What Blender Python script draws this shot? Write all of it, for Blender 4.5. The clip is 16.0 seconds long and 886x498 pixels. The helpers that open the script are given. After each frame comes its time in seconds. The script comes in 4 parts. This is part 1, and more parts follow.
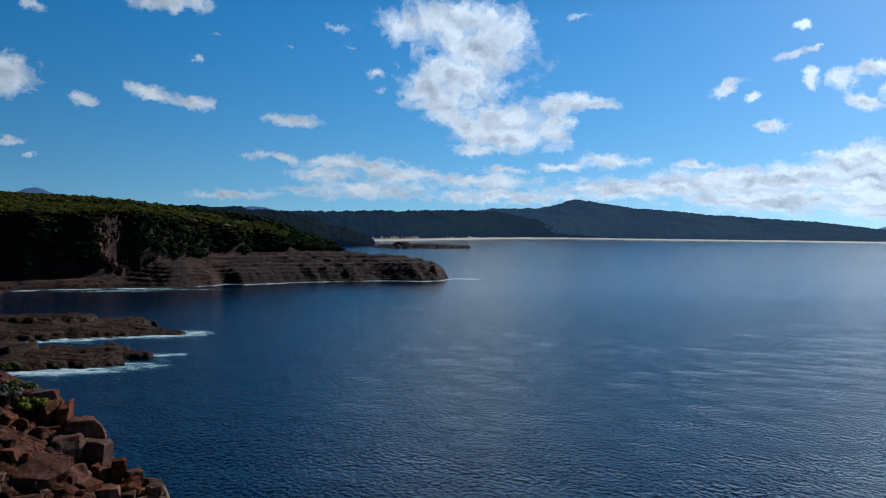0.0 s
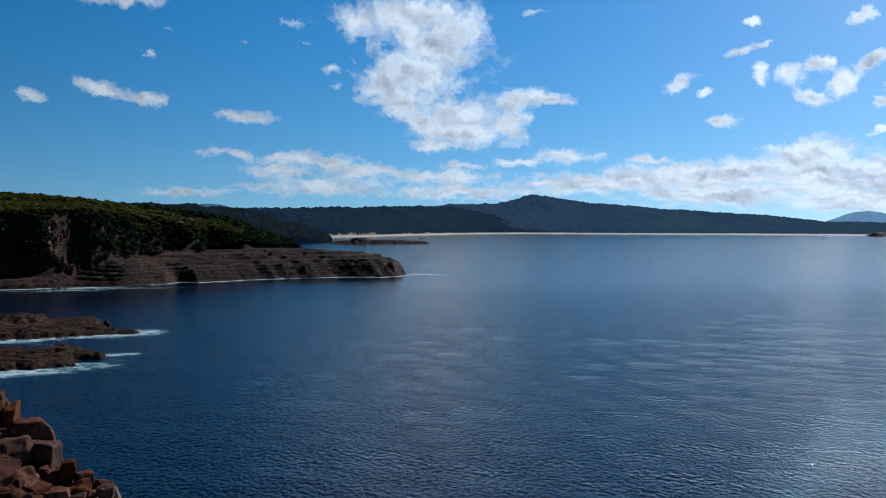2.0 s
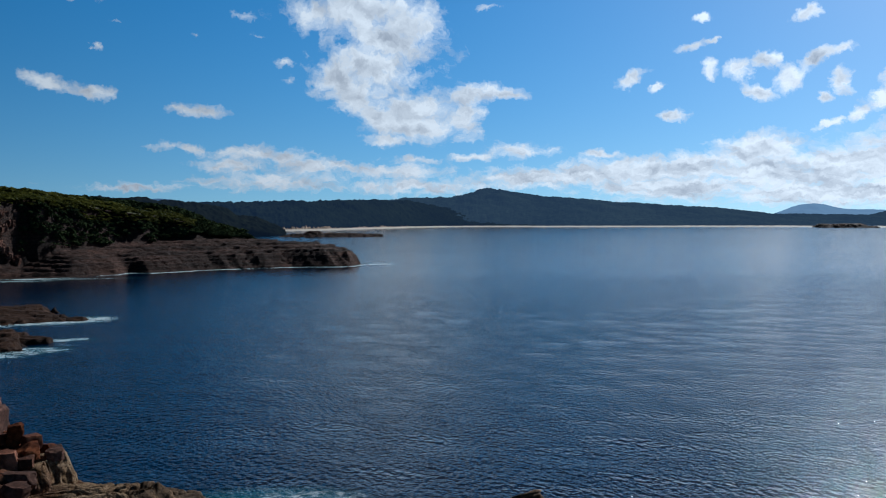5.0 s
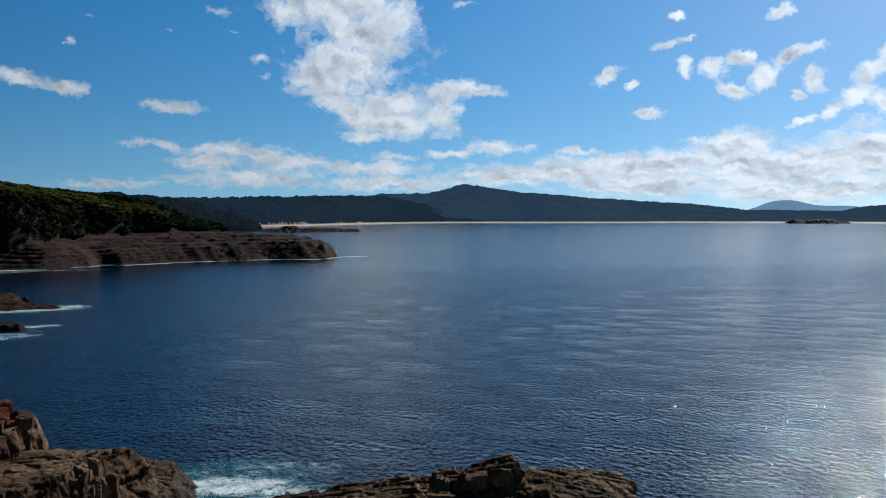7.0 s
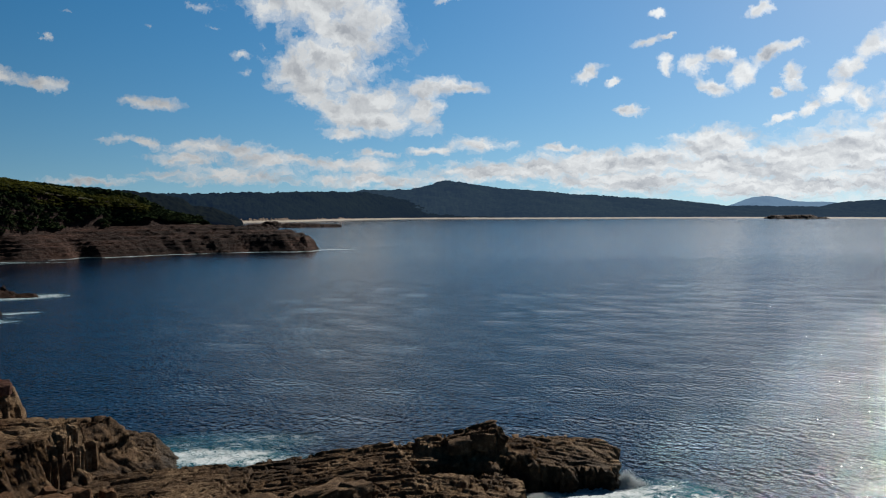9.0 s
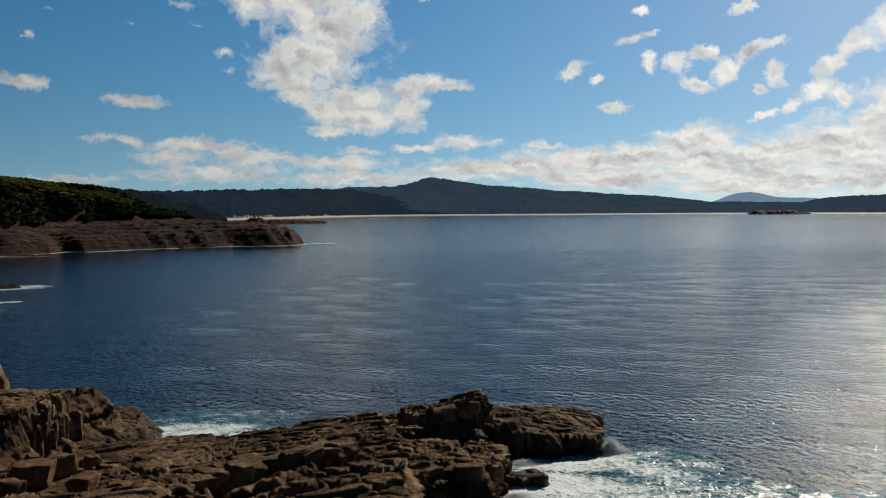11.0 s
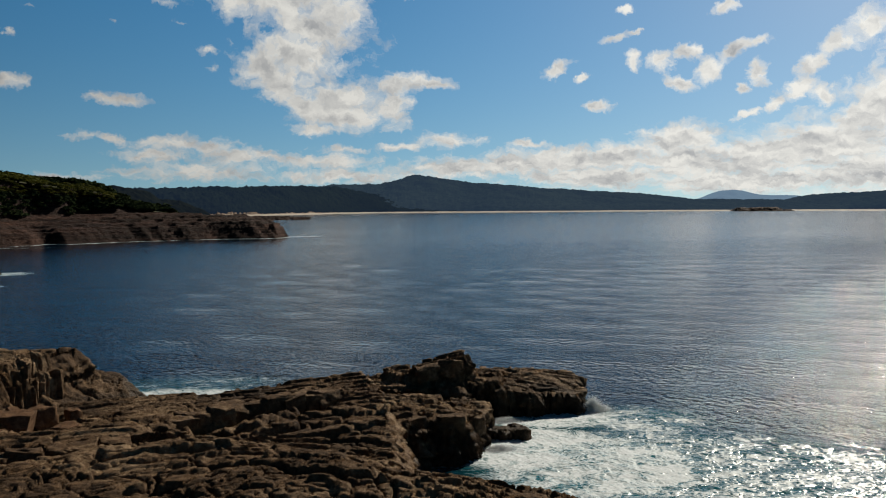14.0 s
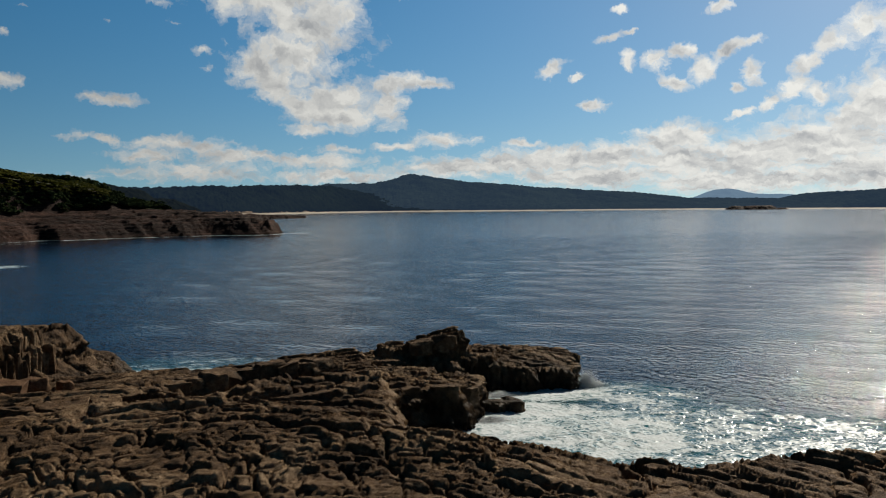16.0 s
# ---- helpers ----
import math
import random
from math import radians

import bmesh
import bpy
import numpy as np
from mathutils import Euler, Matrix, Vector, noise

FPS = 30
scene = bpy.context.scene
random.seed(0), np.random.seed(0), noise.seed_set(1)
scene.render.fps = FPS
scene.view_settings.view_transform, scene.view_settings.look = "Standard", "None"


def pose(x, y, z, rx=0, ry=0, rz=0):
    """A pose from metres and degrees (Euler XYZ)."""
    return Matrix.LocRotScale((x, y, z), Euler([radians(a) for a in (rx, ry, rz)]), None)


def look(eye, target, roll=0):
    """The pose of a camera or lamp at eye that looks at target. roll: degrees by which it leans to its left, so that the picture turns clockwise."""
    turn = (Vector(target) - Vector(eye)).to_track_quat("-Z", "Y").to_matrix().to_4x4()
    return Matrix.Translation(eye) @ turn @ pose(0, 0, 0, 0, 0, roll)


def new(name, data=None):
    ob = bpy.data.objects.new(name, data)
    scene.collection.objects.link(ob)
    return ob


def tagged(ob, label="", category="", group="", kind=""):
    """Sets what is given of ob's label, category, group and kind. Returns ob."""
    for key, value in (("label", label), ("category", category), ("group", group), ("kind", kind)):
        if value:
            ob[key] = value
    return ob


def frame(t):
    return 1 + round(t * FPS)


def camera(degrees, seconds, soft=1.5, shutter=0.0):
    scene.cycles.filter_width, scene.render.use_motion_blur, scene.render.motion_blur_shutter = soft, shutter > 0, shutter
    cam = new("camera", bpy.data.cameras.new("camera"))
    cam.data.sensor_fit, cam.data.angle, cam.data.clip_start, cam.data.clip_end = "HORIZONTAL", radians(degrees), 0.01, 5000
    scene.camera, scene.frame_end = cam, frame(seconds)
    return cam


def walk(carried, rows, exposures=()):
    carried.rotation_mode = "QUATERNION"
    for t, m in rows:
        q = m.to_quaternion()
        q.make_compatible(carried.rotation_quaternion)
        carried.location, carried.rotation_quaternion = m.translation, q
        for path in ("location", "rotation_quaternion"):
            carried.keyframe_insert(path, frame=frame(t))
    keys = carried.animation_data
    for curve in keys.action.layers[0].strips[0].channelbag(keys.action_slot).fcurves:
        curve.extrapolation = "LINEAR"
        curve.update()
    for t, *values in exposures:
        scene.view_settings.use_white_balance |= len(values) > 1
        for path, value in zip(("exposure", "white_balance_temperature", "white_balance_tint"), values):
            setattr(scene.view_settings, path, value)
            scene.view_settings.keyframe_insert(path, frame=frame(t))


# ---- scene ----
cam = camera(54.76, 16.0, 1.1)
PATH = [
    (0.0, pose(0.000, 0.000, 30.000, 88.464, -0.741, -0.001)),
    (0.5, pose(-0.006, 0.096, 29.978, 88.372, -0.601, -0.770)),
    (1.0, pose(0.094, 0.228, 29.936, 88.291, -0.487, -1.627)),
    (1.5, pose(0.124, 0.330, 29.894, 88.242, -0.381, -2.277)),
    (2.0, pose(0.156, 0.404, 29.776, 88.210, -0.291, -2.843)),
    (2.5, pose(0.162, 0.452, 29.608, 88.160, -0.211, -3.392)),
    (3.0, pose(0.204, 0.454, 29.186, 88.116, -0.163, -3.904)),
    (3.5, pose(0.229, 0.397, 28.627, 88.075, -0.117, -4.408)),
    (4.0, pose(0.237, 0.307, 28.026, 87.995, -0.064, -4.893)),
    (6.5, pose(0.637, -0.717, 24.993, 87.698, -0.013, -7.058)),
    (7.0, pose(0.660, -0.640, 24.320, 87.646, -0.017, -7.378)),
    (7.5, pose(0.631, -0.563, 23.676, 87.606, -0.001, -7.719)),
    (8.0, pose(0.644, -0.514, 23.023, 87.558, 0.021, -8.011)),
    (8.5, pose(0.641, -0.488, 22.419, 87.511, 0.045, -8.299)),
    (9.0, pose(0.628, -0.490, 21.795, 87.442, 0.076, -8.590)),
    (11.5, pose(0.632, -1.052, 19.048, 87.255, 0.293, -9.771)),
    (12.0, pose(0.674, -1.121, 18.528, 87.234, 0.282, -9.941)),
    (12.5, pose(0.665, -1.130, 18.055, 87.206, 0.281, -10.147)),
    (13.0, pose(0.680, -1.124, 17.516, 87.184, 0.290, -10.286)),
    (13.5, pose(0.699, -1.124, 17.018, 87.158, 0.310, -10.450)),
    (14.0, pose(0.756, -1.163, 16.485, 87.159, 0.321, -10.588)),
    (14.5, pose(0.803, -1.240, 16.019, 87.162, 0.336, -10.682)),
    (15.0, pose(0.842, -1.318, 15.535, 87.135, 0.348, -10.792)),
    (15.5, pose(0.831, -1.306, 15.086, 87.134, 0.381, -10.870)),
    (16.0, pose(0.880, -1.227, 14.549, 87.139, 0.425, -10.914)),
]
walk(cam, PATH, [(0.0, 0.02, 5350, 5), (4.0, -0.02, 5430, 5), (7.0, -0.04, 5750, 6), (9.0, -0.08, 6400, 8), (12.5, -0.14, 7020, 8), (16.0, -0.19, 6850, 7)])

# ---- light ----
SUN_AZ, SUN_EL = 42.0, 33.0          # degrees right of +Y, degrees up


def node(tree, kind, op="", **ins):
    """A node with its inputs set or linked by name (spaces as _) or by index (i0, i1)."""
    n = tree.nodes.new("ShaderNode" + kind)
    if op:
        n.operation = op
    for key, v in ins.items():
        s = n.inputs[int(key[1:])] if key[0] == "i" and key[1:].isdigit() else n.inputs[key.replace("_", " ")]
        if isinstance(v, bpy.types.NodeSocket):
            tree.links.new(v, s)
        else:
            s.default_value = v
    return n


def math_(tree, op, a, b=0.0, c=0.0):
    return node(tree, "Math", op, i0=a, i1=b, i2=c).outputs[0]


def ramp(tree, fac, stops):
    n = tree.nodes.new("ShaderNodeValToRGB")
    els = n.color_ramp.elements
    while len(els) < len(stops):
        els.new(0.5)
    for e, (p, c) in zip(els, stops):
        e.position = p
        e.color = (*c, 1) if isinstance(c, tuple) else (c, c, c, 1)
    tree.links.new(fac, n.inputs[0])
    return n.outputs[0]


def mix(tree, fac, a, b):
    n = tree.nodes.new("ShaderNodeMix")
    n.data_type = "RGBA"
    for i, v in ((0, fac), (6, a), (7, b)):
        if isinstance(v, bpy.types.NodeSocket):
            tree.links.new(v, n.inputs[i])
        else:
            n.inputs[i].default_value = (*v, 1) if isinstance(v, tuple) else v
    return n.outputs[2]


def noise_tex(tree, vec, scale, detail=4.0, rough=0.55, dist=0.0):
    return node(tree, "TexNoise", Vector=vec, Scale=scale, Detail=detail, Roughness=rough, Distortion=dist).outputs[0]


world = bpy.data.worlds.new("sky")
scene.world = world
world.use_nodes = True
wt = world.node_tree
wt.nodes.clear()
sky = wt.nodes.new("ShaderNodeTexSky")
sky.sky_type = "NISHITA"
sky.sun_disc = False
sky.sun_elevation, sky.sun_rotation = radians(SUN_EL), radians(SUN_AZ)
sky.altitude, sky.air_density, sky.dust_density, sky.ozone_density = 30, 1.0, 0.3, 2.6
aim = node(wt, "TexCoord").outputs["Generated"]
sep = node(wt, "SeparateXYZ", Vector=aim)
deg_ = 180 / math.pi
az_ = math_(wt, "MULTIPLY", math_(wt, "ARCTAN2", sep.outputs[0], sep.outputs[1]), deg_)
el_ = math_(wt, "MULTIPLY", math_(wt, "ARCSINE", sep.outputs[2]), deg_)
plane = node(wt, "CombineXYZ", X=az_, Y=el_).outputs[0]
# ragged edges: the plane of azimuth and elevation is bent by two sizes of noise
bend = node(wt, "TexNoise", Vector=plane, Scale=0.35, Detail=7.0, Roughness=0.62)
off = node(wt, "VectorMath", "SUBTRACT", i0=bend.outputs["Color"], i1=(0.5, 0.5, 0.5)).outputs[0]
bent = node(wt, "VectorMath", "MULTIPLY_ADD", i0=off, i1=(2.6, 1.5, 0.0), i2=plane).outputs[0]
curl = node(wt, "TexNoise", Vector=plane, Scale=1.7, Detail=6.0, Roughness=0.65)
off2 = node(wt, "VectorMath", "SUBTRACT", i0=curl.outputs["Color"], i1=(0.5, 0.5, 0.5)).outputs[0]
bent = node(wt, "VectorMath", "MULTIPLY_ADD", i0=off2, i1=(1.1, 0.8, 0.0), i2=bent).outputs[0]
cloud_near = None


def cloud(az, el, w, h, tilt=0.0, thin=0.0):
    """One lobe of a cloud: its centre, half width and half height in degrees, its tilt, and how thin it is."""
    global cloud_near
    m = wt.nodes.new("ShaderNodeMapping")
    m.vector_type = "TEXTURE"
    m.inputs["Location"].default_value = (az, el, 0)
    m.inputs["Rotation"].default_value = (0, 0, radians(tilt))
    m.inputs["Scale"].default_value = (w, h, 1)
    if cloud_near is None:
        wt.links.new(bent, m.inputs["Vector"])
    else:
        wt.links.new(node(wt, "VectorMath", "MULTIPLY_ADD", i0=cloud_near, i1=(0.0, 0.0, 1e-7), i2=bent).outputs[0], m.inputs["Vector"])
    d = node(wt, "VectorMath", "LENGTH", i0=m.outputs[0]).outputs["Value"]
    if thin:
        d = math_(wt, "ADD", d, thin)
    cloud_near = d if cloud_near is None else node(wt, "Math", "SMOOTH_MIN", i0=cloud_near, i1=d, i2=0.25).outputs[0]


# the great cloud: its upper mass, its neck and its foot
cloud(0.15, 13.43, 5.67, 1.65, 0)
cloud(1.99, 11.55, 4.26, 1.85, -10)
cloud(3.11, 12.63, 3.26, 2.05, 0)
cloud(1.06, 9.92, 3.87, 1.85, -15)
cloud(-1.16, 9.15, 2.05, 1.74, 0)
cloud(0.12, 7.91, 1.85, 1.65, -50)
cloud(3.47, 7.04, 3.46, 1.98, 0)
cloud(4.40, 6.13, 3.66, 1.33, 0)
cloud(1.97, 6.48, 2.46, 1.49, -20)
cloud(7.60, 7.98, 2.54, 1.09, 12)
cloud(9.86, 8.16, 1.53, 0.50, -8)
cloud(7.23, 6.51, 1.65, 1.42, 0)
cloud(1.97, 5.19, 1.45, 0.57, 0)
# wisps beside it
cloud(-7.24, 12.84, 2.25, 0.70, -8, 0.72)
cloud(-6.02, 11.63, 1.65, 0.37, -10, 0.75)
cloud(-4.43, 10.12, 1.09, 0.70, 0, 0.50)
cloud(-4.08, 9.00, 0.70, 0.86, 0, 0.50)
cloud(-10.37, 11.50, 1.09, 0.29, 0, 0.75)
cloud(-15.14, 12.05, 1.58, 0.45, -10, 0.75)
cloud(9.10, 13.60, 1.85, 0.41, 0, 0.50)
# small flat clouds
cloud(-9.98, 6.84, 2.09, 0.47, 0)
cloud(-16.63, 7.73, 1.66, 0.57, 0)
cloud(-19.08, 8.10, 1.60, 0.57, -12)
cloud(-22.89, 7.59, 1.31, 0.50, -8, 0.2)
cloud(-27.01, 8.67, 1.82, 1.49, 0)
cloud(-26.92, 4.71, 1.31, 0.34, 0, 0.35)
cloud(-26.01, 4.02, 0.76, 0.30, 0, 0.45)
cloud(-25.55, 12.70, 1.80, 0.57, -12, 0.4)
cloud(-29.40, 8.76, 2.05, 0.86, 0)
cloud(-17.78, 13.55, 2.86, 0.61, 0)
cloud(-16.05, 10.54, 0.54, 0.50, 0, 0.45)
# low streaks over the woods
cloud(-11.14, 4.44, 2.25, 0.37, 0, 0.18)
cloud(-6.10, 3.90, 4.46, 0.77, -2, 0.18)
cloud(-8.22, 3.40, 2.86, 0.86, 0, 0.18)
cloud(-2.85, 3.29, 4.86, 0.86, 0, 0.18)
cloud(-5.03, 2.35, 6.87, 0.77, 0, 0.18)
cloud(2.71, 2.96, 5.27, 0.77, 0, 0.18)
cloud(4.21, 2.02, 7.27, 0.70, 0, 0.18)
cloud(10.62, 4.35, 3.46, 0.73, 3, 0.18)
cloud(7.98, 3.90, 2.05, 0.53, 0, 0.18)
cloud(16.39, 4.12, 1.98, 0.33, 0, 0.18)
cloud(3.84, 3.78, 2.46, 0.37, 0, 0.18)
cloud(-13.68, 1.89, 6.07, 0.41, 0, 0.32)
# the bank along the hills
cloud(11.75, 2.51, 4.46, 0.77, 0, -0.06)
cloud(15.48, 2.76, 3.66, 1.01, 0, -0.06)
cloud(18.77, 3.10, 4.07, 1.09, 0, -0.06)
cloud(21.99, 3.17, 3.26, 1.26, 0, -0.06)
cloud(20.94, 1.98, 6.47, 1.09, 0, -0.06)
cloud(26.13, 4.16, 3.26, 1.26, 0, -0.06)
cloud(26.82, 2.80, 5.67, 1.58, 0, -0.06)
cloud(31.06, 3.07, 4.86, 1.74, 0, -0.06)
cloud(34.43, 3.65, 4.46, 2.25, 8, -0.06)
cloud(30.13, 1.53, 8.07, 1.09, 0, -0.06)
cloud(36.14, 3.74, 4.07, 2.05, 5, -0.06)
cloud(37.33, 5.69, 2.46, 2.46, 40, -0.06)
cloud(40.27, 5.19, 3.66, 4.86, 0, -0.06)
cloud(37.99, 2.00, 5.67, 2.05, 0, -0.06)
cloud(42.01, 2.53, 5.67, 2.46, 0, -0.06)
# broken cloud towards the sun
cloud(18.18, 8.92, 1.11, 0.47, 20)
cloud(19.99, 8.26, 0.54, 0.27, 20)
cloud(23.33, 9.26, 0.68, 0.76, 0)
cloud(21.91, 10.79, 1.25, 0.34, 8)
cloud(23.30, 10.99, 0.54, 0.20, 0)
cloud(22.42, 12.59, 0.89, 0.34, 10)
cloud(20.82, 6.51, 0.89, 0.43, -12)
cloud(28.53, 12.50, 0.62, 0.43, 30)
cloud(25.15, 9.26, 0.89, 0.71, 0)
cloud(26.38, 9.72, 1.11, 0.50, 20)
cloud(27.59, 8.62, 1.25, 0.89, 35)
cloud(29.29, 9.55, 1.66, 0.57, 28)
cloud(30.79, 10.07, 0.89, 0.43, 15)
cloud(30.64, 8.27, 0.76, 0.96, 0)
cloud(25.86, 7.82, 0.96, 0.57, -30)
cloud(29.65, 7.29, 0.54, 0.43, 30)
cloud(35.13, 9.64, 1.25, 0.71, 35)
cloud(33.88, 8.74, 1.45, 0.71, 30)
cloud(32.78, 7.30, 1.31, 0.76, 40)
cloud(31.65, 6.33, 0.89, 0.57, 30)
cloud(34.23, 6.70, 0.68, 1.03, 60)
cloud(30.00, 5.54, 0.89, 0.27, 25)
cloud(37.10, 10.60, 1.74, 1.42, 30)
cloud(39.02, 10.72, 2.46, 1.65, 20)
# unseen cloud above the view, added to brighten its lane on the water
cloud(1.4, 18.9, 5.2, 3.0)
cloud(2.2, 27.0, 6.5, 5.0)
cloud(3.0, 36.0, 9.0, 5.0)

# unseen high cloud, only sunward, added to brighten the water; clear of lobes above
rest = noise_tex(wt, node(wt, "Mapping", Vector=aim, Scale=(2.2, 2.2, 5.0)).outputs[0], 1.6, 8.0, 0.6)
side = math_(wt, "MINIMUM", math_(wt, "MULTIPLY", math_(wt, "SUBTRACT", math_(wt, "ABSOLUTE", math_(wt, "SUBTRACT", az_, 6.0)), 37.0), 0.1), 1.0)
high = math_(wt, "MINIMUM", math_(wt, "MULTIPLY", math_(wt, "SUBTRACT", el_, 24.0), 0.1), 1.0)
sunward = node(wt, "MapRange", Value=az_, i1=4.0, i2=24.0, i3=0.0, i4=1.0).outputs[0]
where = math_(wt, "MULTIPLY", math_(wt, "MAXIMUM", math_(wt, "MAXIMUM", side, high), 0.0), sunward)
rest_d = math_(wt, "SUBTRACT", 2.0, math_(wt, "MULTIPLY", where, math_(wt, "MULTIPLY", rest, 1.42)))
near_ = math_(wt, "MINIMUM", cloud_near, rest_d)
# towards the horizon the sheet of cloud is seen edge-on: its billows flatten
flat_ = math_(wt, "MULTIPLY", math_(wt, "LOGARITHM", math_(wt, "MAXIMUM", math_(wt, "ADD", node(wt, "SeparateXYZ", Vector=bent).outputs[1], 2.6), 0.3), math.e), 10.0)
puff = node(wt, "CombineXYZ", X=math_(wt, "MULTIPLY", node(wt, "SeparateXYZ", Vector=bent).outputs[0], 0.75), Y=flat_).outputs[0]
fine = noise_tex(wt, puff, 0.9, 9.0, 0.64)
thick = math_(wt, "ADD", math_(wt, "SUBTRACT", 1.12, near_), math_(wt, "MULTIPLY", math_(wt, "SUBTRACT", fine, 0.5), 2.0))
cover = node(wt, "MapRange", Value=thick, i1=0.1, i2=0.72).outputs[0]
# billows: lit from above and from the sun's side, grey where more cloud stands between
heap = noise_tex(wt, puff, 0.42, 7.0, 0.56)
heap_up = noise_tex(wt, node(wt, "Mapping", Vector=puff, Location=(0.3, 0.5, 0.0)).outputs[0], 0.42, 6.0, 0.56)
core = math_(wt, "MULTIPLY", node(wt, "MapRange", Value=thick, i1=0.45, i2=1.5).outputs[0], node(wt, "MapRange", Value=heap_up, i1=0.36, i2=0.62).outputs[0])
shade_ = math_(wt, "ADD", math_(wt, "MULTIPLY", core, 0.55), math_(wt, "MULTIPLY", math_(wt, "SUBTRACT", heap_up, heap), 1.7))
tone = ramp(wt, math_(wt, "ADD", shade_, 0.12), [(0.0, (0.80, 0.81, 0.82)), (0.3, (0.62, 0.635, 0.66)), (0.6, (0.44, 0.46, 0.50)), (0.95, (0.33, 0.355, 0.40))])
# clouds are brighter towards the sun
to_sun = node(wt, "VectorMath", "DOT_PRODUCT", i0=aim, i1=(math.sin(radians(SUN_AZ)) * math.cos(radians(SUN_EL)), math.cos(radians(SUN_AZ)) * math.cos(radians(SUN_EL)), math.sin(radians(SUN_EL)))).outputs["Value"]
glow = node(wt, "MapRange", Value=to_sun, i1=0.55, i2=1.0, i3=0.72, i4=1.32).outputs[0]
lifted = node(wt, "VectorMath", "NORMALIZE", i0=node(wt, "VectorMath", "ADD", i0=aim, i1=(0.0, 0.0, 0.09)).outputs[0])
wt.links.new(lifted.outputs[0], sky.inputs["Vector"])
vivid = node(wt, "HueSaturation", Hue=0.495, Saturation=1.4, Color=sky.outputs[0])
bright = node(wt, "MapRange", Value=to_sun, i1=0.35, i2=0.87, i3=0.066, i4=0.085).outputs[0]
zenith = node(wt, "MapRange", Value=el_, i1=13.8, i2=23.0, i3=1.0, i4=0.19).outputs[0]        # sky above the view dimmed, to darken its reflection in near water
bg_sky = node(wt, "Background", Color=vivid.outputs[0], Strength=math_(wt, "MULTIPLY", bright, zenith))
bg_cloud = node(wt, "Background", Color=tone, Strength=glow)
both = node(wt, "MixShader", i0=cover, i1=bg_sky.outputs[0], i2=bg_cloud.outputs[0])
wt.links.new(both.outputs[0], wt.nodes.new("ShaderNodeOutputWorld").inputs[0])

sun = new("sun", bpy.data.lights.new("sun", "SUN"))
sun.data.energy, sun.data.angle, sun.data.color = 5.0, radians(0.55), (1.0, 0.94, 0.85)
sun.matrix_world = look((0, 0, 0), (-math.sin(radians(SUN_AZ)) * math.cos(radians(SUN_EL)), -math.cos(radians(SUN_AZ)) * math.cos(radians(SUN_EL)), -math.sin(radians(SUN_EL))))

# ---- materials ----


def material(name):
    m = bpy.data.materials.new(name)
    m.use_nodes = True
    t = m.node_tree
    return m, t, t.nodes["Principled BSDF"], node(t, "TexCoord").outputs["Object"]


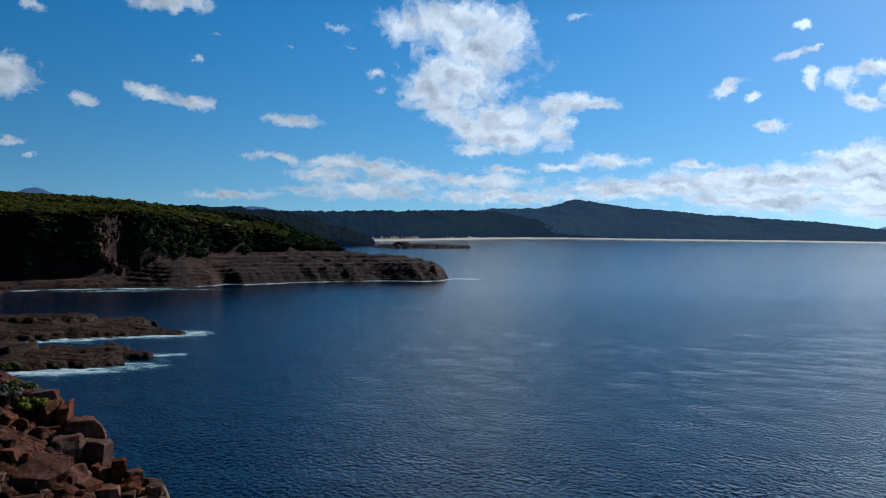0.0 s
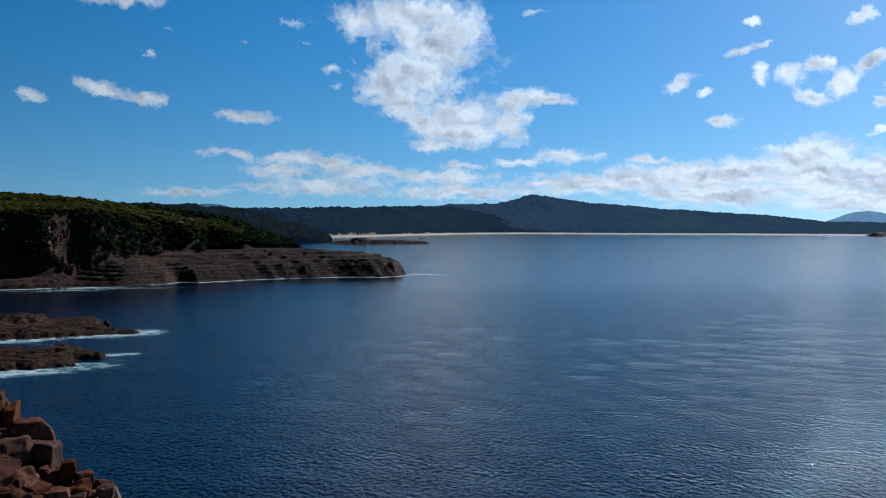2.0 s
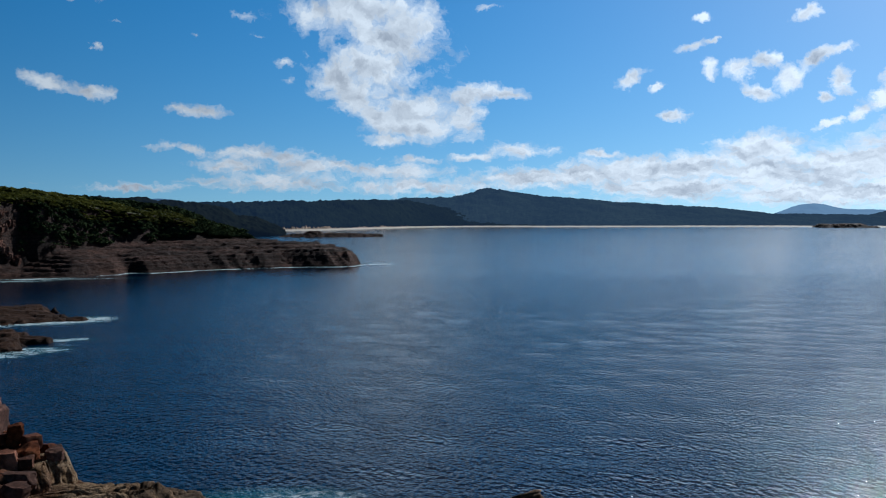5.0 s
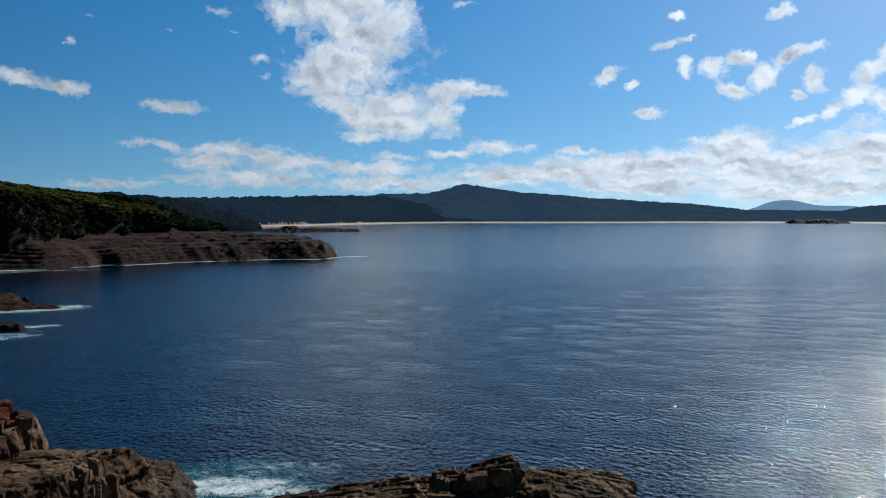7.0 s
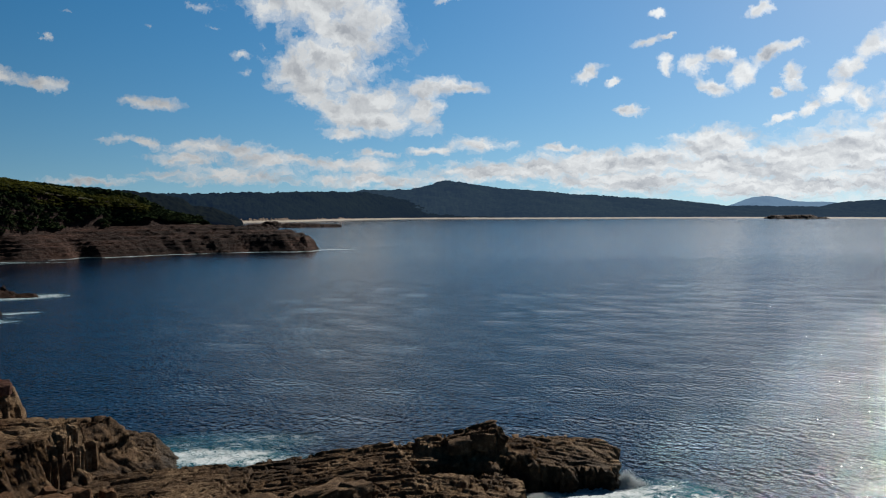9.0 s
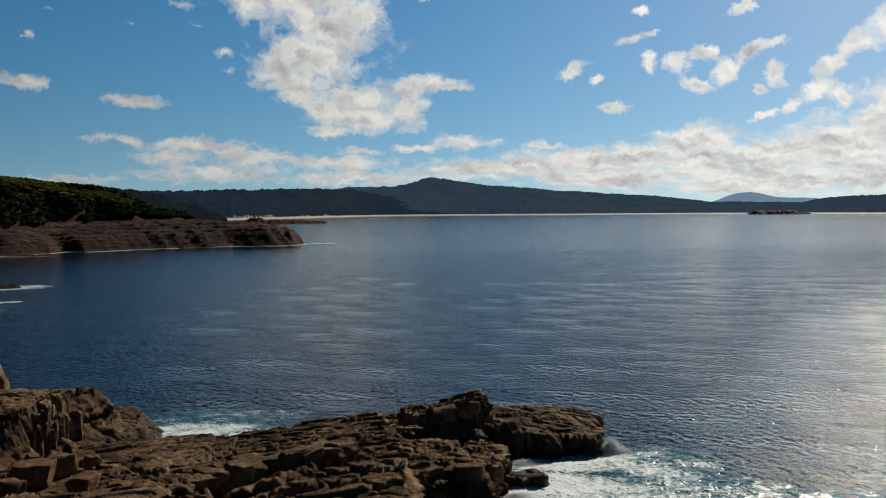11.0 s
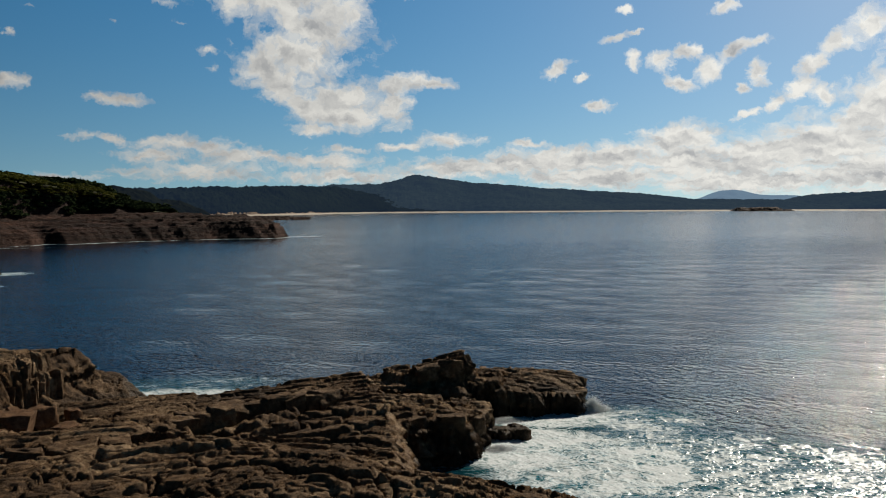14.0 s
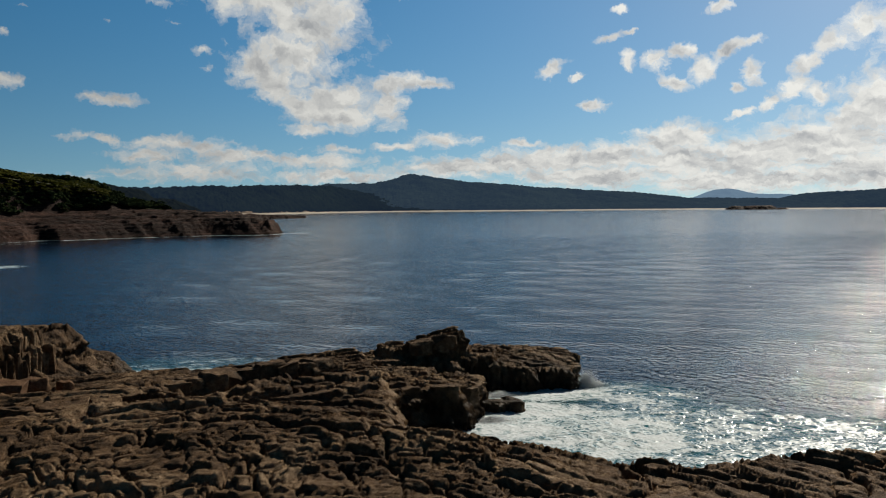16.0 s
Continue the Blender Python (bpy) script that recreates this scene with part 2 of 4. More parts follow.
def rock_material(name, dark, mid, light, scale=1.0, bump=0.25, layers=0.0, rough=0.85, red=False, vary=False):
    """Weathered rock: stains, grain, pits; layers: how strongly level beds show."""
    m, t, p, at = material(name)
    big = noise_tex(t, at, 0.22 * scale, 5, 0.6)
    grain = noise_tex(t, at, 2.6 * scale, 6, 0.6)
    col = ramp(t, math_(t, "ADD", math_(t, "MULTIPLY", big, 0.55), math_(t, "MULTIPLY", grain, 0.45)), [(0.34, dark), (0.50, mid), (0.66, light)])
    vor = t.nodes.new("ShaderNodeTexVoronoi")
    vor.feature = "DISTANCE_TO_EDGE"
    if red:      # joints follow the curved beds
        rel = node(t, "SeparateXYZ", Vector=node(t, "VectorMath", "SUBTRACT", i0=at, i1=(0.2, 18.0, 0.0)).outputs[0])
        rho_ = math_(t, "SQRT", math_(t, "ADD", math_(t, "MULTIPLY", rel.outputs[0], rel.outputs[0]), math_(t, "MULTIPLY", rel.outputs[1], rel.outputs[1])))
        arc_ = math_(t, "MULTIPLY", math_(t, "ARCTAN2", rel.outputs[0], rel.outputs[1]), 24.0)
        polar = node(t, "CombineXYZ", X=math_(t, "MULTIPLY", arc_, 1.5), Y=math_(t, "MULTIPLY", rho_, 4.0), Z=math_(t, "MULTIPLY", rel.outputs[2], 3.0)).outputs[0]
        stir = node(t, "TexNoise", Vector=at, Scale=0.9, Detail=4.0)
        t.links.new(node(t, "VectorMath", "MULTIPLY_ADD", i0=stir.outputs["Color"], i1=(1.4, 2.2, 1.0), i2=polar).outputs[0], vor.inputs["Vector"])
    else:
        t.links.new(node(t, "Mapping", Vector=at, Scale=(0.55 * scale, 0.9 * scale, 2.2 * scale)).outputs[0], vor.inputs["Vector"])
    crack = node(t, "MapRange", Value=vor.outputs[0], i1=0.0, i2=0.06).outputs[0]
    col = mix(t, math_(t, "MULTIPLY", math_(t, "SUBTRACT", 1.0, crack), 0.15 if vary else 0.6), col, dark)
    relief = math_(t, "ADD", math_(t, "MULTIPLY", grain, 0.35 if red else 0.55 if vary else 1.0), math_(t, "MULTIPLY", crack, 1.3 if red else 0.08 if vary else 0.35))
    if red:
        sheets_ = noise_tex(t, node(t, "Mapping", Vector=at, Scale=(0.25, 0.25, 5.0)).outputs[0], 1.0, 5, 0.65)
        relief = math_(t, "ADD", relief, math_(t, "MULTIPLY", sheets_, 0.9))
    if layers:
        bed = noise_tex(t, node(t, "Mapping", Vector=at, Scale=(0.04 * scale, 0.04 * scale, 3.4 * scale)).outputs[0], 1.0, 6, 0.7)
        col = mix(t, math_(t, "MULTIPLY", node(t, "MapRange", Value=bed, i1=0.45, i2=0.62).outputs[0], layers), col, dark)
        relief = math_(t, "ADD", relief, math_(t, "MULTIPLY", bed, layers))
    if red:      # iron-red rock towards the cliff, black weed and wet rock at the water's edge, shade painted above it
        xyz = node(t, "SeparateXYZ", Vector=at)
        x_w = math_(t, "ADD", xyz.outputs[0], math_(t, "MULTIPLY", math_(t, "SUBTRACT", big, 0.5), 14.0))
        rich = ramp(t, grain, [(0.34, (0.014, 0.004, 0.002)), (0.50, (0.07, 0.021, 0.009)), (0.66, (0.16, 0.06, 0.028))])
        col = mix(t, node(t, "MapRange", Value=x_w, i1=-22.0, i2=-27.0).outputs[0], col, rich)
        # the wet band reaches above the wash, to darken the shaded faces there
        wet_shade = node(t, "MapRange", Value=math_(t, "ADD", xyz.outputs[2], math_(t, "MULTIPLY", math_(t, "SUBTRACT", big, 0.5), 2.4)), i1=2.5, i2=0.9).outputs[0]
        col = mix(t, math_(t, "MULTIPLY", wet_shade, 0.75), col, (0.018, 0.014, 0.011))
        t.links.new(math_(t, "SUBTRACT", rough, math_(t, "MULTIPLY", wet_shade, 0.2)), p.inputs["Roughness"])
    if vary:     # each block has its own shade
        own = node(t, "ObjectInfo").outputs["Random"]
        col = node(t, "HueSaturation", Color=col, Saturation=node(t, "MapRange", Value=own, i3=0.75, i4=1.1).outputs[0], Value=node(t, "MapRange", Value=math_(t, "FRACT", math_(t, "MULTIPLY", own, 7.3)), i3=0.5, i4=1.15).outputs[0]).outputs[0]
    t.links.new(col, p.inputs["Base Color"])
    p.inputs["Specular IOR Level"].default_value = 0.12
    if not red:
        p.inputs["Roughness"].default_value = rough
    b = node(t, "Bump", Strength=1.0, Distance=bump, Height=relief)
    t.links.new(b.outputs[0], p.inputs["Normal"])
    return m


def leaf_material(name, dark, light, scale=0.3, through_=0.12, gloss=0.08):
    m, t, p, at = material(name)
    n = noise_tex(t, at, scale, 4, 0.6)
    isl = node(t, "NewGeometry").outputs["Random Per Island"]
    col = ramp(t, math_(t, "ADD", math_(t, "MULTIPLY", n, 0.6), math_(t, "MULTIPLY", isl, 0.4)), [(0.3, dark), (0.7, light)])
    t.links.new(col, p.inputs["Base Color"])
    p.inputs["Roughness"].default_value = 0.6
    p.inputs["Specular IOR Level"].default_value = gloss
    glow_ = node(t, "BsdfTranslucent", Color=col)
    both_ = node(t, "MixShader", i0=through_, i1=p.outputs[0], i2=glow_.outputs[0])
    t.links.new(both_.outputs[0], t.nodes["Material Output"].inputs["Surface"])
    return m


NEAR_ROCK = rock_material("brown_rock", (0.022, 0.0125, 0.0075), (0.14, 0.083, 0.045), (0.35, 0.24, 0.145), 1.0, 0.08, red=True)
RED_ROCK = rock_material("red_rock", (0.014, 0.0035, 0.0018), (0.12, 0.036, 0.015), (0.32, 0.115, 0.055), 0.9, 0.16, vary=True)
BOULDER_ROCK = rock_material("boulder_rock", (0.04, 0.02, 0.010), (0.15, 0.08, 0.042), (0.27, 0.16, 0.09), 1.2, 0.1)
SHELF_ROCK = rock_material("shelf_rock", (0.008, 0.0035, 0.002), (0.038, 0.0165, 0.0085), (0.095, 0.047, 0.027), 0.4, 0.4, 0.5)
LAND_ROCK = rock_material("headland_rock", (0.009, 0.004, 0.003), (0.037, 0.0165, 0.0115), (0.115, 0.058, 0.040), 0.3, 0.6, 0.8)
CRAG_ROCK = rock_material("pink_crag_rock", (0.03, 0.012, 0.008), (0.15, 0.068, 0.045), (0.34, 0.18, 0.125), 0.5, 0.3, 0.4)
# scrub in two colours: the cliff's shade in the first, plateau sunlight in the second
SHADED_LEAF = leaf_material("shaded_scrub_leaf", (0.018, 0.026, 0.013), (0.038, 0.052, 0.022), 0.05, 0.06, 0.0)
SUNLIT_LEAF = leaf_material("sunlit_canopy", (0.03, 0.037, 0.008), (0.105, 0.103, 0.017), 0.03, 0.35, 0.03)
BUSH = leaf_material("bush_leaf", (0.03, 0.045, 0.012), (0.14, 0.13, 0.03), 0.8)
GORSE = leaf_material("gorse_leaf", (0.09, 0.10, 0.01), (0.32, 0.29, 0.03), 0.9, 0.3)
HEATH = leaf_material("heath_leaf", (0.05, 0.05, 0.035), (0.14, 0.13, 0.09), 0.8)
BARK, bt, bp, bat = material("bark")
bt.links.new(ramp(bt, noise_tex(bt, bat, 3.0), [(0.3, (0.05, 0.04, 0.03)), (0.7, (0.16, 0.13, 0.10))]), bp.inputs["Base Color"])
SAND, st, sp, sat = material("pale_sand")
st.links.new(ramp(st, noise_tex(st, sat, 0.02, 6), [(0.3, (0.34, 0.28, 0.22)), (0.7, (0.48, 0.42, 0.35))]), sp.inputs["Base Color"])
sp.inputs["Roughness"].default_value = 0.9
SOIL, gt, gp, gat = material("undergrowth")
gt.links.new(ramp(gt, noise_tex(gt, gat, 0.15, 6), [(0.3, (0.025, 0.03, 0.006)), (0.7, (0.085, 0.083, 0.012))]), gp.inputs["Base Color"])
gp.inputs["Roughness"].default_value = 0.95
SANDCLIFF = rock_material("pale_cliff", (0.10, 0.075, 0.06), (0.28, 0.20, 0.15), (0.48, 0.38, 0.31), 0.09, 2.0)


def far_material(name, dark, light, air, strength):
    """Far woods; the haze of the air between is put in as a bluish glow."""
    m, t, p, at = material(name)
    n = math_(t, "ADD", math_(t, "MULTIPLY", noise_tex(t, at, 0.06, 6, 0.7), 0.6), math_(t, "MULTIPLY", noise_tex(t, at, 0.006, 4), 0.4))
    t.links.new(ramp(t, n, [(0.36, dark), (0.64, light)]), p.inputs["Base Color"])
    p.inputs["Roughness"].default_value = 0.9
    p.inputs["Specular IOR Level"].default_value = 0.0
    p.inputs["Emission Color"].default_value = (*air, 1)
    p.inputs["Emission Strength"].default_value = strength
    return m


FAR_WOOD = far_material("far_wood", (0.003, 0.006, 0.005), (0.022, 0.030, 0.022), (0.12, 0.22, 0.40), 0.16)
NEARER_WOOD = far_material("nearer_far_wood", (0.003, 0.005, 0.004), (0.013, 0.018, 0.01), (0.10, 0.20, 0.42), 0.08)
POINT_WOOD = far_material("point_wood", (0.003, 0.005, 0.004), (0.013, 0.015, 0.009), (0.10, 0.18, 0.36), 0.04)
# in these two the haze is in the base colours as well
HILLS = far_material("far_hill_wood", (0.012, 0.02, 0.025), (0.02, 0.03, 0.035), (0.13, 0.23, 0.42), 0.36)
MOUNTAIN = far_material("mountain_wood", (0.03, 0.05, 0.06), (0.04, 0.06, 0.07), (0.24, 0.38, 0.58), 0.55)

# water: dark, clear, with ripples of three sizes; white where the surf breaks it
WATER, t, p, at = material("sea_water")
foam = node(t, "Attribute")
foam.attribute_name = "foam"
fz = foam.outputs["Fac"]


def swell(vec):
    """The height of the ripples at a place."""
    w0 = noise_tex(t, node(t, "Mapping", Vector=vec, Scale=(1.0, 0.8, 1.0), Rotation=(0, 0, radians(30))).outputs[0], 4.2, 2, 0.5)
    w1 = noise_tex(t, node(t, "Mapping", Vector=vec, Scale=(1.0, 0.75, 1.0), Rotation=(0, 0, radians(35))).outputs[0], 1.35, 2, 0.5)
    w2 = noise_tex(t, node(t, "Mapping", Vector=vec, Scale=(0.75, 1.0, 1.0), Rotation=(0, 0, radians(24))).outputs[0], 0.28, 2, 0.5)
    w3 = noise_tex(t, node(t, "Mapping", Vector=vec, Scale=(0.4, 1.0, 1.0), Rotation=(0, 0, radians(8))).outputs[0], 0.05, 2, 0.5)
    low_ = math_(t, "ADD", math_(t, "MULTIPLY", w2, 0.12), math_(t, "MULTIPLY", w3, 0.06))
    return math_(t, "ADD", math_(t, "ADD", math_(t, "MULTIPLY", w0, 0.06), math_(t, "MULTIPLY", w1, 0.29)), low_)


# the slope of the ripples, taken over 6 cm
h0 = swell(at)
hx_ = swell(node(t, "VectorMath", "ADD", i0=at, i1=(0.06, 0, 0)).outputs[0])
hy_ = swell(node(t, "VectorMath", "ADD", i0=at, i1=(0, 0.06, 0)).outputs[0])
tilt = node(t, "CombineXYZ", X=math_(t, "DIVIDE", math_(t, "SUBTRACT", h0, hx_), 0.06), Y=math_(t, "DIVIDE", math_(t, "SUBTRACT", h0, hy_), 0.06), Z=0.0).outputs[0]
# the bay is calmer further in
bay = node(t, "MapRange", Value=node(t, "SeparateXYZ", Vector=at).outputs[1], i1=70.0, i2=420.0, i3=1.15, i4=0.36).outputs[0]
lace = t.nodes.new("ShaderNodeTexVoronoi")
lace.feature = "DISTANCE_TO_EDGE"
warp = node(t, "TexNoise", Vector=at, Scale=0.5, Detail=4.0)
lv = node(t, "VectorMath", "MULTIPLY_ADD", i0=warp.outputs["Color"], i1=(3.5, 3.5, 0.0), i2=at).outputs[0]
t.links.new(node(t, "Mapping", Vector=lv, Scale=(0.42, 0.6, 1.0)).outputs[0], lace.inputs["Vector"])
thread = node(t, "MapRange", Value=lace.outputs[0], i1=0.0, i2=0.35, i3=0.45, i4=-0.25).outputs[0]
froth = noise_tex(t, node(t, "Mapping", Vector=lv, Scale=(0.55, 1.0, 1.0)).outputs[0], 0.55, 8, 0.62)
streak = noise_tex(t, node(t, "Mapping", Vector=lv, Scale=(0.45, 1.5, 1.0), Rotation=(0, 0, radians(-12))).outputs[0], 1.6, 6, 0.65)
amount = math_(t, "ADD", math_(t, "ADD", math_(t, "MULTIPLY", fz, 0.92), math_(t, "MULTIPLY", thread, 0.6)), math_(t, "ADD", math_(t, "MULTIPLY", math_(t, "SUBTRACT", froth, 0.5), 1.7), math_(t, "MULTIPLY", math_(t, "SUBTRACT", streak, 0.5), 1.3)))
white = math_(t, "MULTIPLY", node(t, "MapRange", Value=amount, i1=0.47, i2=1.12).outputs[0], node(t, "MapRange", Value=fz, i1=0.02, i2=0.2).outputs[0])
deep = mix(t, math_(t, "MULTIPLY", fz, 0.8), (0.0001, 0.0066, 0.0215), (0.02, 0.19, 0.21))
t.links.new(mix(t, white, deep, (0.70, 0.745, 0.77)), p.inputs["Base Color"])
lanes = noise_tex(t, node(t, "Mapping", Vector=at, Scale=(0.3, 1.0, 1.0), Rotation=(0, 0, radians(5))).outputs[0], 0.012, 4, 0.6)
breeze = node(t, "MapRange", Value=lanes, i1=0.35, i2=0.65, i3=0.05, i4=0.09).outputs[0]
t.links.new(math_(t, "MAXIMUM", math_(t, "MULTIPLY", white, 0.9), breeze), p.inputs["Roughness"])
p.inputs["IOR"].default_value = 1.333
calmed = node(t, "VectorMath", "SCALE", i0=tilt, Scale=math_(t, "MULTIPLY", bay, math_(t, "SUBTRACT", 1.0, math_(t, "MULTIPLY", white, 0.7)))).outputs[0]
b = node(t, "VectorMath", "NORMALIZE", i0=node(t, "VectorMath", "ADD", i0=calmed, i1=node(t, "NewGeometry").outputs["Normal"]).outputs[0])
t.links.new(b.outputs[0], p.inputs["Normal"])

# ---- shaping tools ----


def rnd(ix, iy, seed):
    """An even random number in 0..1 for each pair of whole numbers."""
    n = (ix.astype(np.int64) * 374761393 + iy.astype(np.int64) * 668265263 + seed * 974634777) & 0xFFFFFFFF
    n = ((n ^ (n >> 13)) * 1274126177) & 0xFFFFFFFF
    n = ((n ^ (n >> 16)) * 2246822519) & 0xFFFFFFFF
    return ((n ^ (n >> 15)) & 0xFFFFFF) / float(0x1000000)


def vnoise(x, y, seed=0):
    """Smooth noise, -1..1, with a wavelength of about 1."""
    ix, iy = np.floor(x), np.floor(y)
    fx, fy = x - ix, y - iy
    fx, fy = fx * fx * fx * (fx * (fx * 6 - 15) + 10), fy * fy * fy * (fy * (fy * 6 - 15) + 10)
    a, b_ = rnd(ix, iy, seed), rnd(ix + 1, iy, seed)
    c, d = rnd(ix, iy + 1, seed), rnd(ix + 1, iy + 1, seed)
    return 2 * (a + (b_ - a) * fx + (c - a) * fy + (a - b_ - c + d) * fx * fy) - 1


def fbm(x, y, seed=0, octaves=4, rough=0.5):
    v, amp = 0.0, 1.0
    for k in range(octaves):
        v = v + amp * vnoise(x * 2 ** k + 17.3 * k, y * 2 ** k - 9.1 * k, seed + k)
        amp *= rough
    return v


def cells(x, y, seed=0):
    """Cracked blocks: the distance to the nearest crack, and a random number for each block."""
    ix, iy = np.floor(x), np.floor(y)
    f1, f2 = np.full(x.shape, 9.0), np.full(x.shape, 9.0)
    own = np.zeros(x.shape)
    for dx in (-1, 0, 1):
        for dy in (-1, 0, 1):
            cx, cy = ix + dx, iy + dy
            px, py = cx + 0.12 + 0.76 * rnd(cx, cy, seed), cy + 0.12 + 0.76 * rnd(cx, cy, seed + 7)
            d = np.hypot(px - x, py - y)
            nearer = d < f1
            f2 = np.where(nearer, f1, np.minimum(f2, d))
            own = np.where(nearer, rnd(cx, cy, seed + 13), own)
            f1 = np.where(nearer, d, f1)
    return f2 - f1, own


def step(a, b, x):
    k = np.clip((x - a) / (b - a), 0, 1)
    return k * k * (3 - 2 * k)


def mesh_object(name, verts, faces, material_, parent=None, smooth=True):
    """A mesh object out of arrays; faces are all triangles or all quads."""
    me = bpy.data.meshes.new(name)
    verts, faces = np.asarray(verts, np.float32), np.asarray(faces, np.int32)
    k = faces.shape[1]
    me.vertices.add(len(verts))
    me.vertices.foreach_set("co", verts.ravel())
    me.loops.add(faces.size)
    me.loops.foreach_set("vertex_index", faces.ravel())
    me.polygons.add(len(faces))
    me.polygons.foreach_set("loop_start", np.arange(0, faces.size, k, dtype=np.int32))
    me.polygons.foreach_set("use_smooth", np.full(len(faces), smooth))
    me.update(calc_edges=True)
    me.validate()
    me.materials.append(material_)
    ob = new(name, me)
    ob.parent = parent
    return ob


def grid_faces(rows, cols, keep=None):
    i = np.arange(rows * cols).reshape(rows, cols)
    q = np.stack([i[:-1, :-1], i[:-1, 1:], i[1:, 1:], i[1:, :-1]], -1).reshape(-1, 4)
    return q if keep is None else q[keep.ravel()[q].any(1)]


def sheet(name, x, y, z, material_, parent=None, lowest=None):
    """A ground sheet over a grid of places; squares wholly under the height `lowest` are left out."""
    rows, cols = x.shape
    q = grid_faces(rows, cols, None if lowest is None else z > lowest)
    used = np.unique(q)
    back = np.zeros(rows * cols, np.int32)
    back[used] = np.arange(len(used))
    v = np.stack([x.ravel(), y.ravel(), z.ravel()], 1)[used]
    return mesh_object(name, v, back[q], material_, parent)


def part(name, bm, material_, parent, label=""):
    me = bpy.data.meshes.new(name)
    bm.to_mesh(me)
    bm.free()
    me.materials.append(material_)
    ob = new(name, me)
    ob.parent = parent
    return tagged(ob, label)


def slab(x, y, cx, cy, lx, ly, turn, top, dipx=0.0, dipy=0.0, steep=2.5, seed=1, ragged=0.6, corner=0.8):
    """The height of one bed of rock: a block with half lengths lx, ly, a tilted top and rough, steep sides."""
    c, s = math.cos(radians(turn)), math.sin(radians(turn))
    a, b_ = (x - cx) * c + (y - cy) * s, -(x - cx) * s + (y - cy) * c
    rough = ragged * (fbm(x * 0.35, y * 0.35, seed, 4, 0.55))
    qa, qb = np.abs(a) - lx + corner, np.abs(b_) - ly + corner
    d = np.hypot(np.maximum(qa, 0), np.maximum(qb, 0)) + np.minimum(np.maximum(qa, qb), 0) - corner + rough
    return top + dipx * np.clip(a, -lx, lx) + dipy * np.clip(b_, -ly, ly) - steep * np.maximum(d, 0)

# ---- where the land stands ----
TIP = (0.0, 490.0)                     # end of the headland; s runs inland along its shore, w away from the water


def headland_at(s, w):
    return TIP[0] - 0.835 * s - 0.55 * w, TIP[1] - 0.55 * s + 0.835 * w


def headland_foot(s):
    """How far behind the shore the wooded cliff stands."""
    return 9 + 54 * step(215, 75, s) - 2.5 * np.exp(-((s - 179) / 9.0) ** 2) + 2.5 * vnoise(s * 0.07, s * 0 + 3.1, 5)


def headland_shore(s):
    return -4 + 3 * vnoise(s * 0.045, s * 0 + 0.5, 9) + 0.9 * fbm(s * 0.22, s * 0, 8, 4) - 8 * np.exp(-((s - 165) / 26.0) ** 2) + 8 * np.exp(-((s - 127) / 5.0) ** 2) - 11 * np.exp(-((s - 17) / 14.0) ** 2) + 6 * np.exp(-((s - 85) / 30.0) ** 2)


def headland_height(s, w):
    w0, wc = headland_shore(s), headland_foot(s)
    foot = 3.4 + 6.4 * step(172, 148, s) + 3.7 * step(150, 60, s)
    brow = np.interp(s, (16, 27, 38, 53, 72, 90, 110, 139, 184, 340), (9, 13, 17, 22.5, 24.5, 26, 28, 31, 33, 32))
    rel = np.clip((w - w0) / (wc - w0), 0, 1)
    sheer = 0.28 + 0.1 * step(60, 25, s)
    low = foot * (sheer * step(0.0, np.where(s < 12, 0.1, 0.2), rel) + (1 - sheer) * rel ** np.where(s < 60, 0.55, 0.7))
    low = low + 0.35 * fbm(s * 0.03, w * 0.10, 21, 4)
    # beds a metre or two thick, dipping slightly, their edges broken
    bed = low / 1.55 + 0.004 * s + 0.3 * vnoise(s * 0.012, w * 0.03, 4) + 0.12 * fbm(s * 0.13, w * 0.2, 14, 3)
    low = 1.55 * (np.floor(bed) + step(0.35, 0.6, bed - np.floor(bed)) - 0.004 * s)
    up = step(0, 12, w - wc + 1.6 * fbm(s * 0.05, w * 0.09, 2, 2))
    top = brow + (np.interp(s, (-100, -40, 0, 60, 130, 200), (26, 32, 37, 42, 47, 49)) - brow) * (1 - np.exp(-np.maximum(w - wc - 11, 0) / 160.0)) + 1.3 * fbm(s * 0.02, w * 0.02, 31, 3)
    z = low + (np.maximum(top, low) - low) * up
    z = np.where(w < w0, -0.6 * (w0 - w), z)
    # the seaward end: a steep broken edge, further back a wooded one
    edge = np.where(w < 30, 0.0, np.where(w < 65, (w - 30) * 0.85, 30 - 0.42 * (w - 65)))
    d = s - edge + 2.0 * fbm(s * 0.15, w * 0.15, 12, 3)
    fall = np.where(w < 34, step(-3, 0.5, d), step(-12, 6, d))
    wood = np.where(w < 66, step(0, 14, d - 6), step(0, 50, d - 2))
    z = np.where(w > wc - 2, low + (z - low) * wood, z)
    return z * fall - 3 * (1 - fall)


def beach_radius(az):
    return 1650 + 690 * step(-5, 9, az) + 230 * step(12, 30, az) - 120 * step(32, 42, az)


def blob(x, y, cx, cy, rx, ry, turn=0.0):
    c, s = math.cos(radians(turn)), math.sin(radians(turn))
    a, b_ = ((x - cx) * c + (y - cy) * s) / rx, (-(x - cx) * s + (y - cy) * c) / ry
    return np.clip(1.25 - np.hypot(a, b_), 0, 1)


RIM = (0.676, 0.736)                   # the platform's seaward rim faces this way
ARC = (0.2, 18.0)                      # its beds curve round this place


